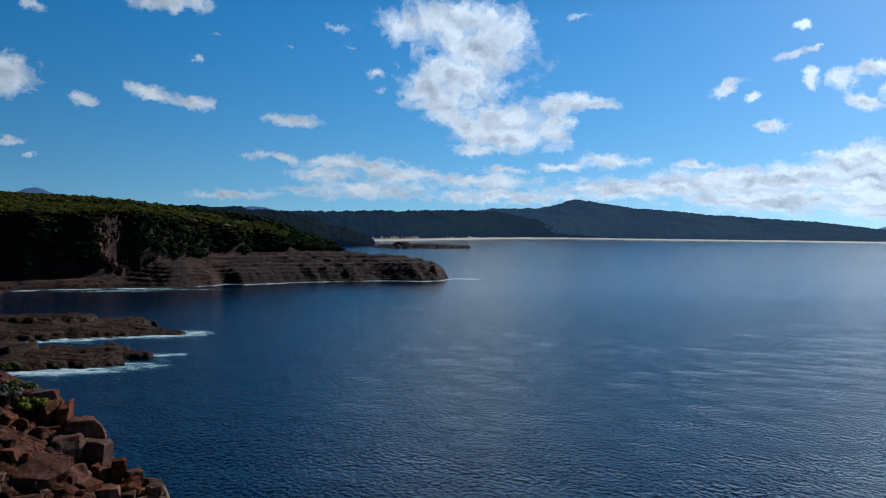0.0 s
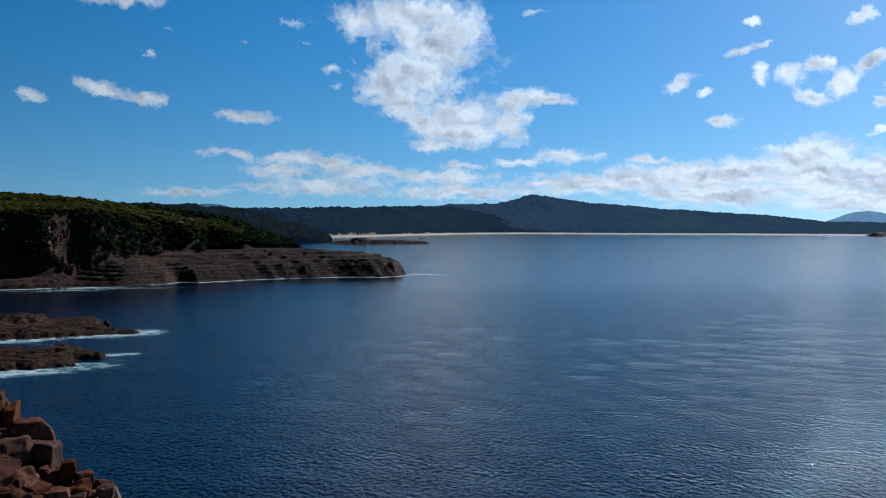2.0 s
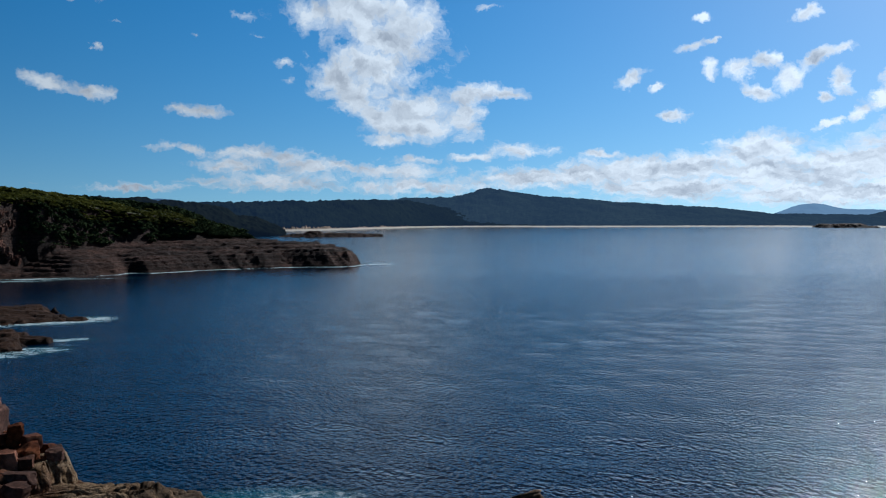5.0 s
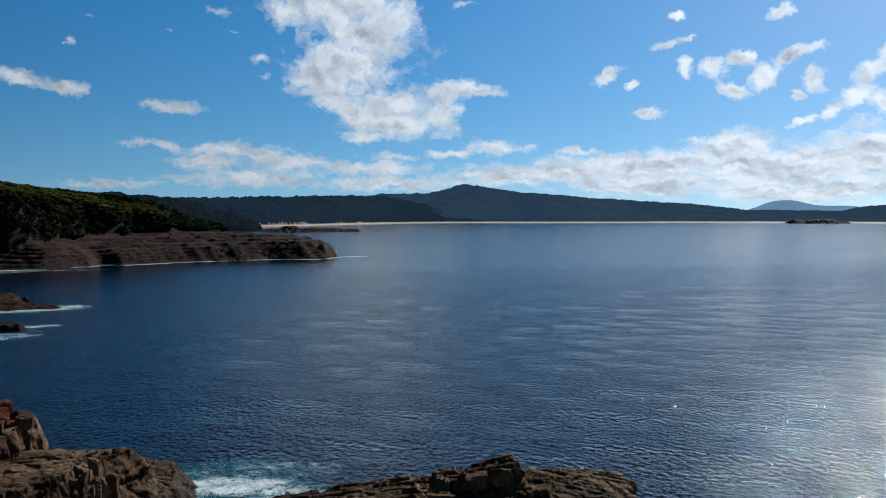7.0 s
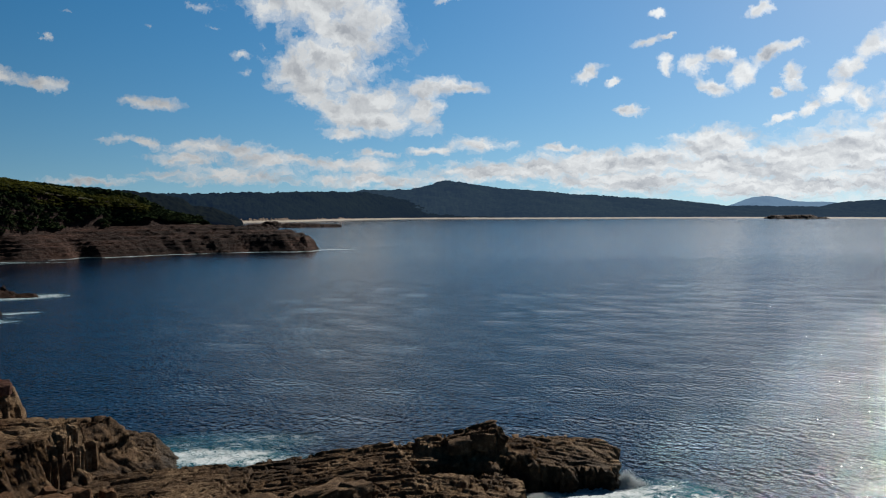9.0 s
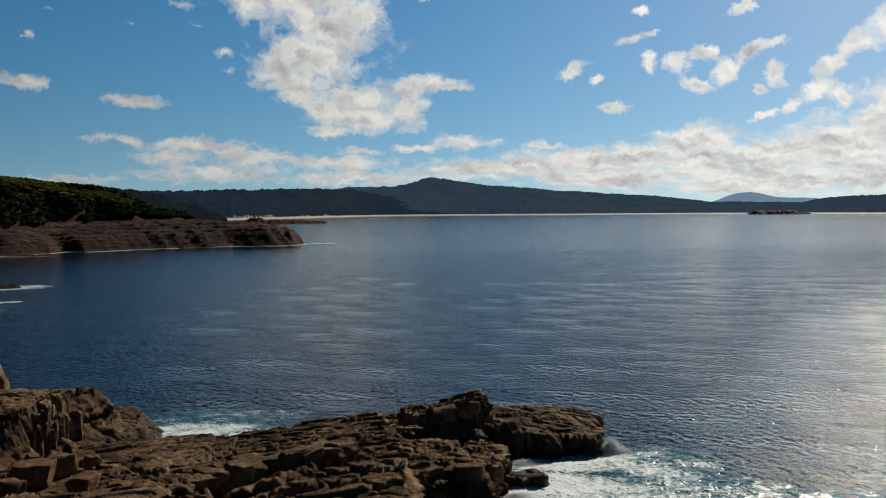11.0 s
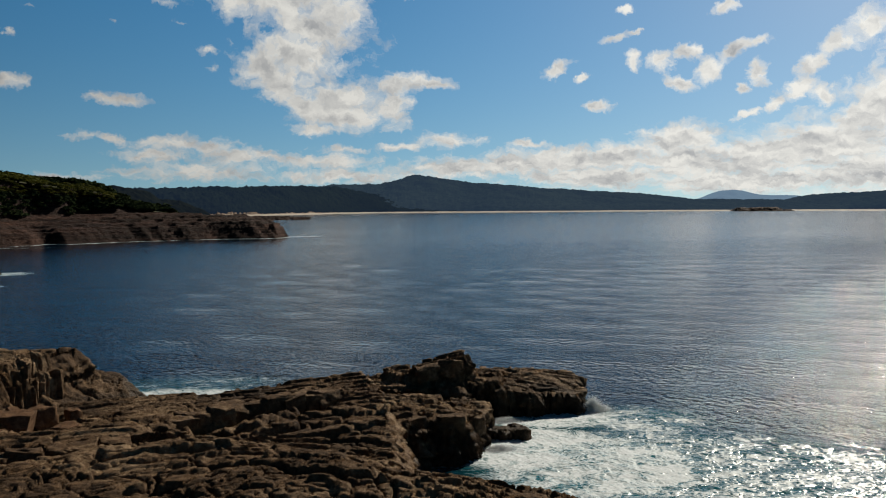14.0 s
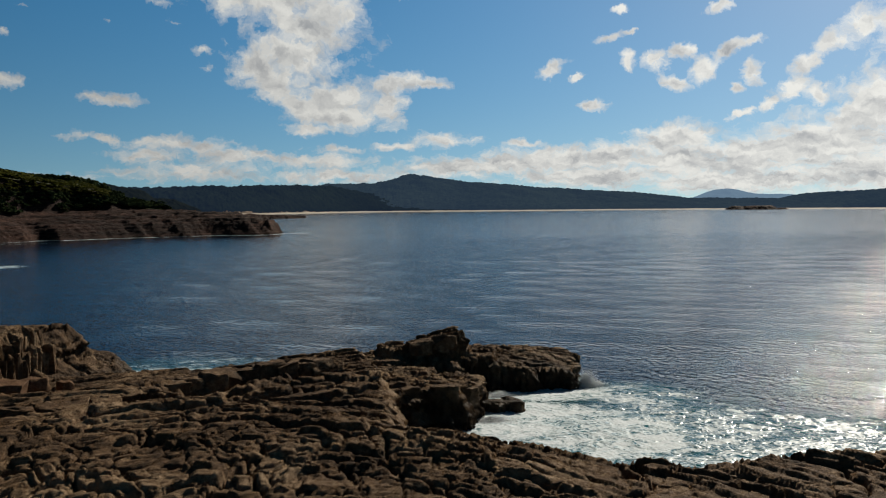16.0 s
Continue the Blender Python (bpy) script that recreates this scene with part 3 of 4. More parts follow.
def gully(x):
    """Where the gully across the platform runs."""
    return np.interp(x, (-20.0, -10.9, -8.8, -6.9, -4.4, -2.3, 0.5, 3.0), (36.4, 38.2, 39.3, 41.8, 44.6, 46.4, 48.2, 49.5))


def shore_height(x, y):
    """The rocks below the camera, without their fine relief."""
    wob = 0.9 * fbm(x * 0.16, y * 0.16, 41, 4)
    out = x * RIM[0] + y * RIM[1] + wob
    z = np.full(x.shape, -3.0)
    back = 38.8 + 9.4 * step(-8, 5, x) + 0.4 * wob
    plat = 4.7 + 1.1 * step(26, 35, y) - 0.8 * step(37, 48, y) - 1.45 * step(27, 33, out) * step(46, 40, y) + 0.12 * wob
    near = np.maximum(np.minimum(out - 32.9, x + 0.5 * wob - 6.3), y - back)
    z = np.maximum(z, plat - 3.2 * np.maximum(near, 0))
    for f in (
        (22.5, 23.6, 8.5, 5.6, -6, 4.5, 0.0, 0.0, 2.2, 50),            # rim towards the surge
        (-12.0, 42.2, 7.6, 1.6, 12, 5.5, 0.0, 0.02, 3.5, 52),          # blocks along the gully
        (-2.4, 46.6, 3.9, 1.3, 36, 5.05, 0.0, 0.0, 3.5, 53),
        (-24.0, 38.6, 8.0, 2.4, 10, 5.6, 0.0, 0.0, 3.0, 49),
        (-9.0, 46.0, 8.0, 1.8, 20, 3.7, 0.0, 0.0, 2.5, 48),
        (-2.0, 58.4, 9.8, 8.4, 8, 2.3, 0.09, 0.01, 2.2, 54),          # low shelf
        (3.0, 53.0, 2.6, 4.0, 20, 3.0, 0.0, -0.1, 1.6, 47),
        (-21.0, 51.0, 12.5, 9.0, 0, 2.4, 0.0, 0.0, 2.0, 55),           # floor of the boulders
        (10.0, 55.4, 3.2, 2.6, -18, 2.9, -0.10, 0.05, 2.6, 56, 1.1, 1.4),         # block over the surge
        (12.8, 59.4, 2.1, 2.2, -4, 2.0, -0.03, 0.02, 4.0, 57),
        (16.2, 57.2, 1.7, 0.6, -4, 0.8, 0.0, 0.0, 3.0, 45),
        (9.4, 66.0, 4.6, 3.2, 4, 2.75, 0.0, 0.0, 2.5, 58),
        (18.3, 67.0, 6.0, 2.7, -4, 2.35, -0.07, 0.14, 3.4, 59, 1.1, 1.9),        # outer block
        (15.4, 66.2, 2.8, 2.4, -4, 2.9, 0.0, 0.05, 4.0, 44),
        (13.1, 65.9, 2.0, 1.3, 14, 4.3, 0.24, 0.0, 3.0, 60, 0.7, 1.0),           # dark knob
        (10.3, 67.0, 1.4, 1.2, 10, 3.5, 0.0, 0.0, 4.0, 61),
        (-11.8, 61.2, 6.2, 4.7, 8, 2.15, 0.02, 0.0, 2.0, 63),           # bench under the outcrop
        (-19.4, 75.2, 6.4, 3.2, 8, 2.9, -0.2, 0.0, 1.1, 65),           # low brown spur
        (-25.6, 69.6, 2.3, 1.8, 0, 7.7, 0.05, 0.0, 4.0, 66),           # overhanging knob
    ):
        z = np.maximum(z, slab(x, y, *f))
    # outcrop: its face falls away towards the bench, steep above and rubbly below
    d_ = (x + 16.9) * 0.87 - (y - 67.0) * 0.49 + 0.7 * fbm(x * 0.35, y * 0.35, 64, 4)
    out_top = 5.6 + 0.03 * np.minimum(-16.9 - x, 12) - 2.2 * np.clip(d_, 0, 1.1) - 0.75 * np.maximum(d_ - 1.1, 0)
    z = np.maximum(z, out_top - 2.6 * np.maximum(y - 70.0 + 0.5 * wob, 0) - 2.0 * np.maximum(44 - y, 0))
    z = z - 1.7 * np.exp(-((y - gully(x) + 0.3 * wob) / 0.6) ** 2) * step(2, -1, x) * (z > 3)
    # rubble slope up to the cliff
    wob2 = 2.2 * fbm(x * 0.13, y * 0.13, 77, 4)
    slope = 8.0 + 0.62 * np.maximum(-25.0 - x, 0)
    slope = np.minimum(slope, 26) - 0.5 - 1.6 * np.maximum(y - 74 + 0.25 * (x + 37) + wob2, 0) - 0.5 * np.maximum(65 - y, 0) - 2.6 * np.maximum(x + 25 + 0.6 * wob2, 0)
    return np.maximum(z, slope)


def shore_relief(x, y, z):
    """Curved beds broken into rounded blocks."""
    dx, dy = x - ARC[0], y - ARC[1]
    rho, th = np.hypot(dx, dy), np.arctan2(dx, dy)
    wx, wy = 0.55 * fbm(x * 0.3, y * 0.3, 91, 3), 0.9 * fbm(x * 0.22, y * 0.22, 92, 3)
    arc = th * 24

    def beds(thick, bend, seed, rise):
        q_ = (rho + bend * fbm(arc / 7.0, rho / 3.0, seed, 3) + 0.12 * fbm(arc / 1.3, rho / 0.8, seed + 5, 2)) / thick
        n_ = np.floor(q_)
        # each bed ends here and there: its edge is high in some stretches and lost in others
        live = step(-0.35, 0.35, vnoise(arc / 3.4 + 31 * rnd(n_, n_ * 0, seed), n_ * 1.0, seed + 9))
        return rise * (0.35 + 0.65 * live) * (0.5 - (q_ - n_) + step(0.82, 1.0, q_ - n_))

    r1_ = beds(1.25, 1.0, 93, 0.28)
    r2_ = beds(0.5, 0.5, 193, 0.13)
    plates = step(-0.5, 0.5, vnoise(x * 0.12, y * 0.12, 57) - 0.04 * (x - 2))       # broken plates inland, long beds at the rim
    e1, own1 = cells(arc / 2.6 + wx, (rho + 0.8 * wy) / 1.1, 3)
    e2, own2 = cells(arc / 1.25 + 1.0 * wx, (rho + 0.5 * wy) / 0.40, 4)
    e3, own3 = cells(arc / 7.5 + 0.5 * wx, (rho + 1.2 * wy) / 4.0, 6)
    r = r1_ + r2_ + 0.30 * (own3 - 0.5) - 0.55 * np.exp(-(e3 / 0.025) ** 2)
    r = r + 0.2 * (own1 - 0.5) - 0.26 * np.exp(-(e1 / 0.045) ** 2) + 0.03 * np.sqrt(np.minimum(e1 / 0.3, 1))
    r = r + (0.3 + 0.7 * plates) * (0.14 * (own2 - 0.5) - 0.2 * np.exp(-(e2 / 0.055) ** 2) + 0.04 * np.sqrt(np.minimum(e2 / 0.4, 1)))
    r = r + 0.02 * fbm(x * 2.6, y * 2.6, 95, 2) - 0.14
    smooth_beds = step(-0.3, 0.6, y - gully(x)) * step(1, -4, x)         # long smooth beds beyond the gully
    return 1.1 * r * (0.55 + 0.45 * step(22, 30, y)) * (1 - 0.2 * smooth_beds)


# ---- sea ----
az_list = np.concatenate([np.arange(-180, -36, 4.0), np.arange(-36, 46, 0.3), np.arange(46, 180.1, 4.0)])
az_list[-1] = 180.0
r_list = np.concatenate([[0.5], np.geomspace(6, 4900, 560)])
A, R = np.meshgrid(np.radians(az_list), r_list)
X, Y = R * np.sin(A), R * np.cos(A)
Z = np.zeros(X.shape)
calm = 1 - step(150, 420, R)
for k, (length, high, turn) in enumerate(((17.0, 0.025, 0.25), (11.0, 0.02, -0.2), (7.3, 0.022, 0.5), (27.0, 0.03, 0.05))):
    ph = (X * math.sin(turn) + Y * math.cos(turn)) * 2 * math.pi / length + 1.2 * vnoise(X * 0.03, Y * 0.03, 60 + k)
    Z += high * np.sin(ph) * calm
depth_ = shore_height(X, Y)
fo = step(-2.6, 0.2, depth_) * 0.55 * (R < 110) * step(20, 45, Y)
for g in (
    (20.5, 50.0, 8.5, 8.0, 20, 0.82), (17.5, 56.0, 5.5, 4.0, 0, 1.0), (26.0, 51.0, 9.0, 7.0, 0, 0.55), (27.5, 59.5, 5.0, 5.0, 0, 0.55), (31.0, 45.0, 12.0, 8.0, 0, 0.5), (24.5, 43.0, 8.0, 6.0, 0, 0.6), (16.0, 53.5, 4.5, 5.0, 0, 1.0), (21.0, 61.5, 6.5, 3.2, 0, 0.95),
    (-9.0, 76.6, 7.5, 3.0, -6, 0.8), (0.5, 73.5, 9.0, 1.8, 2, 0.6), (-8.0, 81.0, 9.0, 4.0, 0, 0.3),
    (-78.0, 224.0, 13.0, 4.6, 12, 0.72), (-94.0, 215.5, 14.0, 4.5, 30, 0.7), (-69.0, 231.0, 7.0, 8.0, 0, 0.7),
    (-77.0, 170.0, 14.0, 6.0, 12, 0.74), (-64.0, 178.0, 7.0, 5.0, 20, 0.55), (-62.0, 193.0, 6.0, 2.5, 12, 0.6),
    (13.0, 487.0, 14.0, 5.0, 0, 0.7), (-120.0, 383.0, 26.0, 4.0, 12, 0.48), (-150.0, 366.0, 20.0, 2.5, 6, 0.55), (-138.0, 372.0, 16.0, 3.5, 6, 0.6),
):
    fo = np.maximum(fo, g[5] * np.minimum(blob(X, Y, *g[:5]) * 1.6, 1))
sS, wS = (X - TIP[0]) * -0.835 + (Y - TIP[1]) * -0.55, (X - TIP[0]) * -0.55 + (Y - TIP[1]) * 0.835
surf = wS - headland_shore(sS) + 1.6 * vnoise(sS * 0.12, sS * 0, 23)
fo = np.maximum(fo, 0.9 * step(-6, -2.5, surf) * step(6, 2, surf) * step(-6, 4, sS) * step(360, 300, sS) * step(-0.6, 0.25, vnoise(sS * 0.06, sS * 0, 3) + 0.5 * vnoise(sS * 0.21, wS * 0.2, 4)))
deg_az = np.degrees(A)
beach = beach_radius(deg_az) - R
fo = np.maximum(fo, 0.5 * step(70, 20, beach) * step(-30, 0, beach) * step(-6, -5, deg_az) * step(50, 45, deg_az))
q = grid_faces(*X.shape)
sea = mesh_object("sea", np.stack([X.ravel(), Y.ravel(), Z.ravel()], 1), q[:, ::-1], WATER)
sea.data.attributes.new("foam", "FLOAT", "POINT").data.foreach_set("value", np.clip(fo, 0, 1).astype(np.float32).ravel())
tagged(sea, "deep blue rippled sea with white surf at the rocks", "sea", kind="structure")

# ---- distance ----


def ridge(name, az0, az1, radius, high, depth, material_, label, rough=5.0, seed=1, steep=0.8, fine=0.045):
    """A wooded ridge seen from far off: its foot at radius(az), its crest `high(az)` metres up and `depth` further back."""
    az = np.arange(az0, az1, fine)
    q_ = np.concatenate([np.linspace(0, 1, 32), [1.15, 1.5]])
    AZ, Q = np.meshgrid(az, q_)
    r = radius(AZ) + depth * Q
    x, y = r * np.sin(np.radians(AZ)), r * np.cos(np.radians(AZ))
    crest = high(AZ)
    z = crest * np.where(Q <= 1, np.minimum(Q, 1) ** steep, 1 - (Q - 1) * 1.6)
    lump = fbm(x * 0.012, y * 0.012, seed, 3) * 0.10 * crest * np.minimum(Q * 2, 1) * (1 - 0.7 * step(0.8, 1, Q))
    trees = 0.6 * rough * (0.6 * vnoise(x * 0.09, y * 0.09, seed + 5) + 0.5 * vnoise(x * 0.23, y * 0.23, seed + 6)) * step(0.02, 0.1, Q)
    z = np.where(Q == 0, -2.0, z + lump + trees)
    return tagged(sheet(name, x, y, z, material_), label, "wooded hill", kind="structure")


def bump(az, at, wide, high):
    return high * np.exp(-((az - at) / wide) ** 2)


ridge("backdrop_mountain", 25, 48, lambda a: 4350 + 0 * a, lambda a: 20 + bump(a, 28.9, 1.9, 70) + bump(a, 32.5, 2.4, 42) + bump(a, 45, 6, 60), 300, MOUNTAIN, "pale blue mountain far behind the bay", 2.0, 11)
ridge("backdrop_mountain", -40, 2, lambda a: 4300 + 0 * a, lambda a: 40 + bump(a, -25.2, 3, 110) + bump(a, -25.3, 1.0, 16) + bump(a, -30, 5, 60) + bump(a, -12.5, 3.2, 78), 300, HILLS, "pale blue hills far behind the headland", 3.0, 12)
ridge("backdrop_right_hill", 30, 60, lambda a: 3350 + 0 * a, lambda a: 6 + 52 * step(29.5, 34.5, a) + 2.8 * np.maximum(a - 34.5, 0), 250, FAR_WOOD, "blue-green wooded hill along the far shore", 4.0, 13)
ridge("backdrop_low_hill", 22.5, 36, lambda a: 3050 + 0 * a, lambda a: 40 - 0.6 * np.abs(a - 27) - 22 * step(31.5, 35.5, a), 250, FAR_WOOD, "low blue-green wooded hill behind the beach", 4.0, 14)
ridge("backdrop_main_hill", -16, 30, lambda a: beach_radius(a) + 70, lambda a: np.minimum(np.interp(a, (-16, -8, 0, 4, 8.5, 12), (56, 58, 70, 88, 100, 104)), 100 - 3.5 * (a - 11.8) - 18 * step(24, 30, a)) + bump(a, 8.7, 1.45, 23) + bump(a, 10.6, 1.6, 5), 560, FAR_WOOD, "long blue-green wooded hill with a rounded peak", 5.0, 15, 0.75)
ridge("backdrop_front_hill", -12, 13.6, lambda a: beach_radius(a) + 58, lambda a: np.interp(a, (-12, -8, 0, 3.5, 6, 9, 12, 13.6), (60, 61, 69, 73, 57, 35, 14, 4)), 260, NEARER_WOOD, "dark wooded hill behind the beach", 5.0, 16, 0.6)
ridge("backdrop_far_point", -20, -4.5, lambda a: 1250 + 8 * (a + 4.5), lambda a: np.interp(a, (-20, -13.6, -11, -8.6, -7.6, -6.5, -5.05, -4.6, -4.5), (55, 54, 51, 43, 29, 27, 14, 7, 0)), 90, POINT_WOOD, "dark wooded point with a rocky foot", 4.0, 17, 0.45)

# the beach with its pale cliffs
az = np.arange(-5.6, 46, 0.1)
AZ, Q = np.meshgrid(az, np.linspace(-1, 1, 9))
r = beach_radius(AZ) + 24 * Q + 12 * vnoise(AZ * 0.8, AZ * 0, 7)
beach_ob = sheet("beach", r * np.sin(np.radians(AZ)), r * np.cos(np.radians(AZ)), 1.2 + 1.7 * Q + 0.4 * vnoise(AZ * 9, Q * 2, 2), SAND)
tagged(beach_ob, "long pale sand beach at the head of the bay", "beach", kind="structure")
for k in range(26):
    a0 = -5.0 + 0.33 * k + 0.2 * random.random()
    wide, top = 0.25 + 0.3 * random.random(), (4.5 + 4 * random.random()) * (1 - 0.02 * k)
    AZ, Q = np.meshgrid(np.linspace(a0 - wide, a0 + wide, 30), np.linspace(0, 1, 9))
    crest = (1 - (np.abs(AZ - a0) / wide) ** 2.2) * top * (0.7 + 0.45 * fbm(AZ * 7, AZ * 0, 3 + k, 3))
    r = beach_radius(AZ) + 24 + 34 * Q + 2 * vnoise(AZ * 26, Q * 3, k)
    tagged(sheet("sea_cliff", r * np.sin(np.radians(AZ)), r * np.cos(np.radians(AZ)), 1.0 + np.maximum(crest, 0) * Q, SANDCLIFF), "pale eroded sandy cliff behind the beach", "cliff", "cliffs behind the beach")


def low_rock(name, forms, x0, x1, y0, y1, res, material_, label, relief=0.5, seed=1, category="rock"):
    """A low rock in the sea out of several beds."""
    root = tagged(new(name), label, category)
    for k, f in enumerate(forms):
        reach = max(f[2], f[3]) + 8
        x, y = np.meshgrid(np.arange(max(x0, f[0] - reach), min(x1, f[0] + reach), res), np.arange(max(y0, f[1] - reach), min(y1, f[1] + reach), res))
        z = np.maximum(slab(x, y, *f[:6], f[6], f[7], f[8], seed + k, f[9], f[10]), -2.0)
        e_, own_ = cells(x / (res * 9) + 0.5 * fbm(x * 0.1, y * 0.1, seed, 3), y / (res * 5), seed)
        beds_ = y / (res * 7) + 0.8 * fbm(x * 0.05, y * 0.08, seed + 9, 3)
        z = z + relief * ((own_ - 0.5) * 0.7 - 0.8 * np.exp(-(e_ / 0.10) ** 2) + 0.5 * (0.5 - (beds_ - np.floor(beds_))) + 0.4 * fbm(x / (res * 12), y / (res * 12), seed + 3, 3)) * (z > -1.5)
        sheet("ledge", x, y, z, material_, root, -0.6)
    return root


low_rock("rock_islet", ((-56, 1172, 6, 4, 4, 8.0, 0, 0, 0.55, 3, 3.5), (-58, 1173, 26, 9, 4, 4.5, 0, 0, 0.4, 4, 6), (-2, 1178, 33, 8, 6, 4.6, -0.03, 0, 0.4, 5, 5), (-85, 1165, 9, 6, 0, 2.5, 0, 0, 0.3, 3, 4)), -110, 45, 1150, 1205, 1.6, LAND_ROCK, "low dark rock islet with a hump, in white surf", 0.5, 70, "islet")
low_rock("rock_islet", ((1248, 2094, 48, 10, -31, 9.5, 0, 0, 0.45, 7, 8), (1296, 2066, 24, 8, -31, 4.0, 0, 0, 0.3, 5, 6)), 1170, 1340, 2030, 2150, 3.0, LAND_ROCK, "low dark rock islet in front of the far beach", 1.6, 75, "islet")
low_rock("rock_shelf", ((-122, 219, 45, 12, 30, 2.6, -0.035, 0.09, 0.7, 3, 6), (-86, 227, 11, 3.0, 18, 1.2, -0.06, 0.1, 0.6, 2, 2), (-128, 231, 30, 5, 28, 4.0, -0.03, 0, 0.6, 3, 3), (-73, 229, 3.2, 1.2, 10, 0.7, 0, 0, 0.8, 0.8, 0.8)), -175, -60, 185, 270, 0.55, SHELF_ROCK, "flat brown rock shelf washed by surf", 0.7, 80, "rock shelf")
low_rock("rock_shelf", ((-96, 179, 27, 7.5, 12, 1.9, -0.01, 0.08, 0.9, 2, 4), (-76, 187, 11, 1.8, 14, 1.5, -0.05, 0, 1.2, 1.0, 1.2), (-90, 173, 9, 2.2, 10, 1.7, 0, 0, 0.9, 1, 1.5), (-108, 184, 18, 4, 8, 3.2, 0, 0, 1.0, 2, 2)), -140, -58, 160, 202, 0.45, SHELF_ROCK, "lower flat brown rock shelf with a blocky end", 0.6, 85, "rock shelf")
low_rock("rock_shelf", ((-196, 352, 12, 4, 4, 1.6, 0, 0, 0.8, 1.5, 2),), -215, -175, 342, 364, 0.6, SHELF_ROCK, "small flat rock at the head of the cove", 0.5, 88, "rock shelf")

# ---- headland ----
headland = tagged(new("headland"), "long low headland of brown bedded rock under a wooded cliff", "headland", kind="structure")
s_l, w_l = np.arange(-170, 340, 1.0), np.concatenate([np.arange(-26, 95, 0.7), np.arange(95, 460, 5.0)])
S, W = np.meshgrid(s_l, w_l)
hx, hy = headland_at(S, W)
hz = headland_height(S, W)
e, own = cells(S / 5.5 + 0.6 * fbm(S * 0.1, W * 0.1, 3, 3), W / 3.2, 15)
hz = hz + ((own - 0.5) * 0.8 - 0.6 * np.exp(-(e / 0.10) ** 2)) * (W < headland_foot(S) - 1) * step(0.5, 2.0, hz)
for name_, rows_, mat_ in (("rock", slice(0, 173), LAND_ROCK), ("undergrowth", slice(172, None), SOIL)):
    sheet(name_, hx[rows_], hy[rows_], hz[rows_], mat_, headland, -0.8)


def crowns(name, places, size, leaves, material_, flat=0.7, leaf=0.34, seed=3, parent=None, open_up=0.8):
    """Many crowns of small leaf sprays, in one mesh: each spray a bent quad."""
    g = np.random.default_rng(seed)
    n = len(places)
    d = g.normal(size=(n, leaves, 3))
    d /= np.linalg.norm(d, axis=2, keepdims=True)
    d[:, :, 2] = np.abs(d[:, :, 2]) * 0.95 - 0.25
    lobes = 0.65 + 0.35 * g.random((n, leaves, 1))
    c = places[:, None, :] + d * lobes * size[:, None, None] * np.array([1, 1, flat])
    up_ = 0.5 * d + np.array([0, 0, open_up]) + 0.45 * g.normal(size=d.shape)       # sprays lie open to the sky
    u = np.cross(up_, g.normal(size=(n, leaves, 3)))
    u /= np.linalg.norm(u, axis=2, keepdims=True)
    v = np.cross(u, up_)
    v /= np.linalg.norm(v, axis=2, keepdims=True) + 1e-6
    k = (leaf * size)[:, None, None] * (0.6 + 0.8 * g.random((n, leaves, 1)))
    quad = np.stack([c - u * k - 0.6 * v * k, c + 0.7 * u * k - 0.8 * v * k, c + u * k + 0.5 * v * k, c - 0.5 * u * k + 0.9 * v * k], 2)
    verts = quad.reshape(-1, 3)
    return mesh_object(name, verts, np.arange(len(verts)).reshape(-1, 4), material_, parent, False)


g = np.random.default_rng(11)
s_t = g.uniform(-125, 335, 15200)
wc = headland_foot(s_t)
w_t = np.concatenate([wc[:3200] + g.uniform(0.3, 13, 3200), g.uniform(14, 95, 7000), g.uniform(95, 455, 5000)])
zt = headland_height(s_t, w_t)
bare = (np.abs(s_t - 176 - 4 * vnoise(w_t * 0.3, s_t * 0.2, 6)) < 6) & (w_t < wc + 9)
bare |= (vnoise(s_t * 0.035, w_t * 0.05, 33) > 0.25) & (w_t < wc + 3.5 + 2 * vnoise(s_t * 0.2, w_t * 0.1, 7))
wooded = (w_t > wc + 0.3) & (zt > 10.5 + 2.5 * vnoise(s_t * 0.07, w_t * 0.1, 17)) & ~bare
tx, ty = headland_at(s_t[wooded], w_t[wooded])
size = g.uniform(1.2, 2.4, wooded.sum()) * np.where(w_t[wooded] > 95, 1.7, 1.0)
tree_places = np.stack([tx, ty, zt[wooded] + 0.9 * size], 1)
# crowns on the plateau take the sunlit colour, the others the shaded one
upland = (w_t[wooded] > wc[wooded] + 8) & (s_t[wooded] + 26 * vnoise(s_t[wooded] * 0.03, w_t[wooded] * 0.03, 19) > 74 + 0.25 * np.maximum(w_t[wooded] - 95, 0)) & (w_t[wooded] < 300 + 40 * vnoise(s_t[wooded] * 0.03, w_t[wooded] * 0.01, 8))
forest = crowns("forest", tree_places[~upland], size[~upland], 42, SHADED_LEAF, 0.75, 0.22, 4)
tagged(forest, "dark green coastal trees on the headland's cliff, shade in their colour", "forest", kind="stuff")
heath = crowns("heath", tree_places[upland], size[upland], 42, SUNLIT_LEAF, 0.42, 0.24, 5, None, 1.7)
tagged(heath, "dense olive-yellow heath on top of the headland, sunlight in its colour", "heath", kind="stuff")

# ---- rocks below ----
x_l = np.concatenate([np.arange(-64, -37, 0.5), np.arange(-37, -18, 0.15), np.arange(-18, 28, 0.09), np.arange(28, 42, 0.6)])
y_l = np.concatenate([np.arange(-30, 22, 0.8), np.arange(22, 26, 0.12), np.arange(26, 44, 0.065), np.arange(44, 50, 0.1), np.arange(50, 69, 0.085), np.arange(69, 86, 0.15)])
X, Y = np.meshgrid(x_l, y_l)
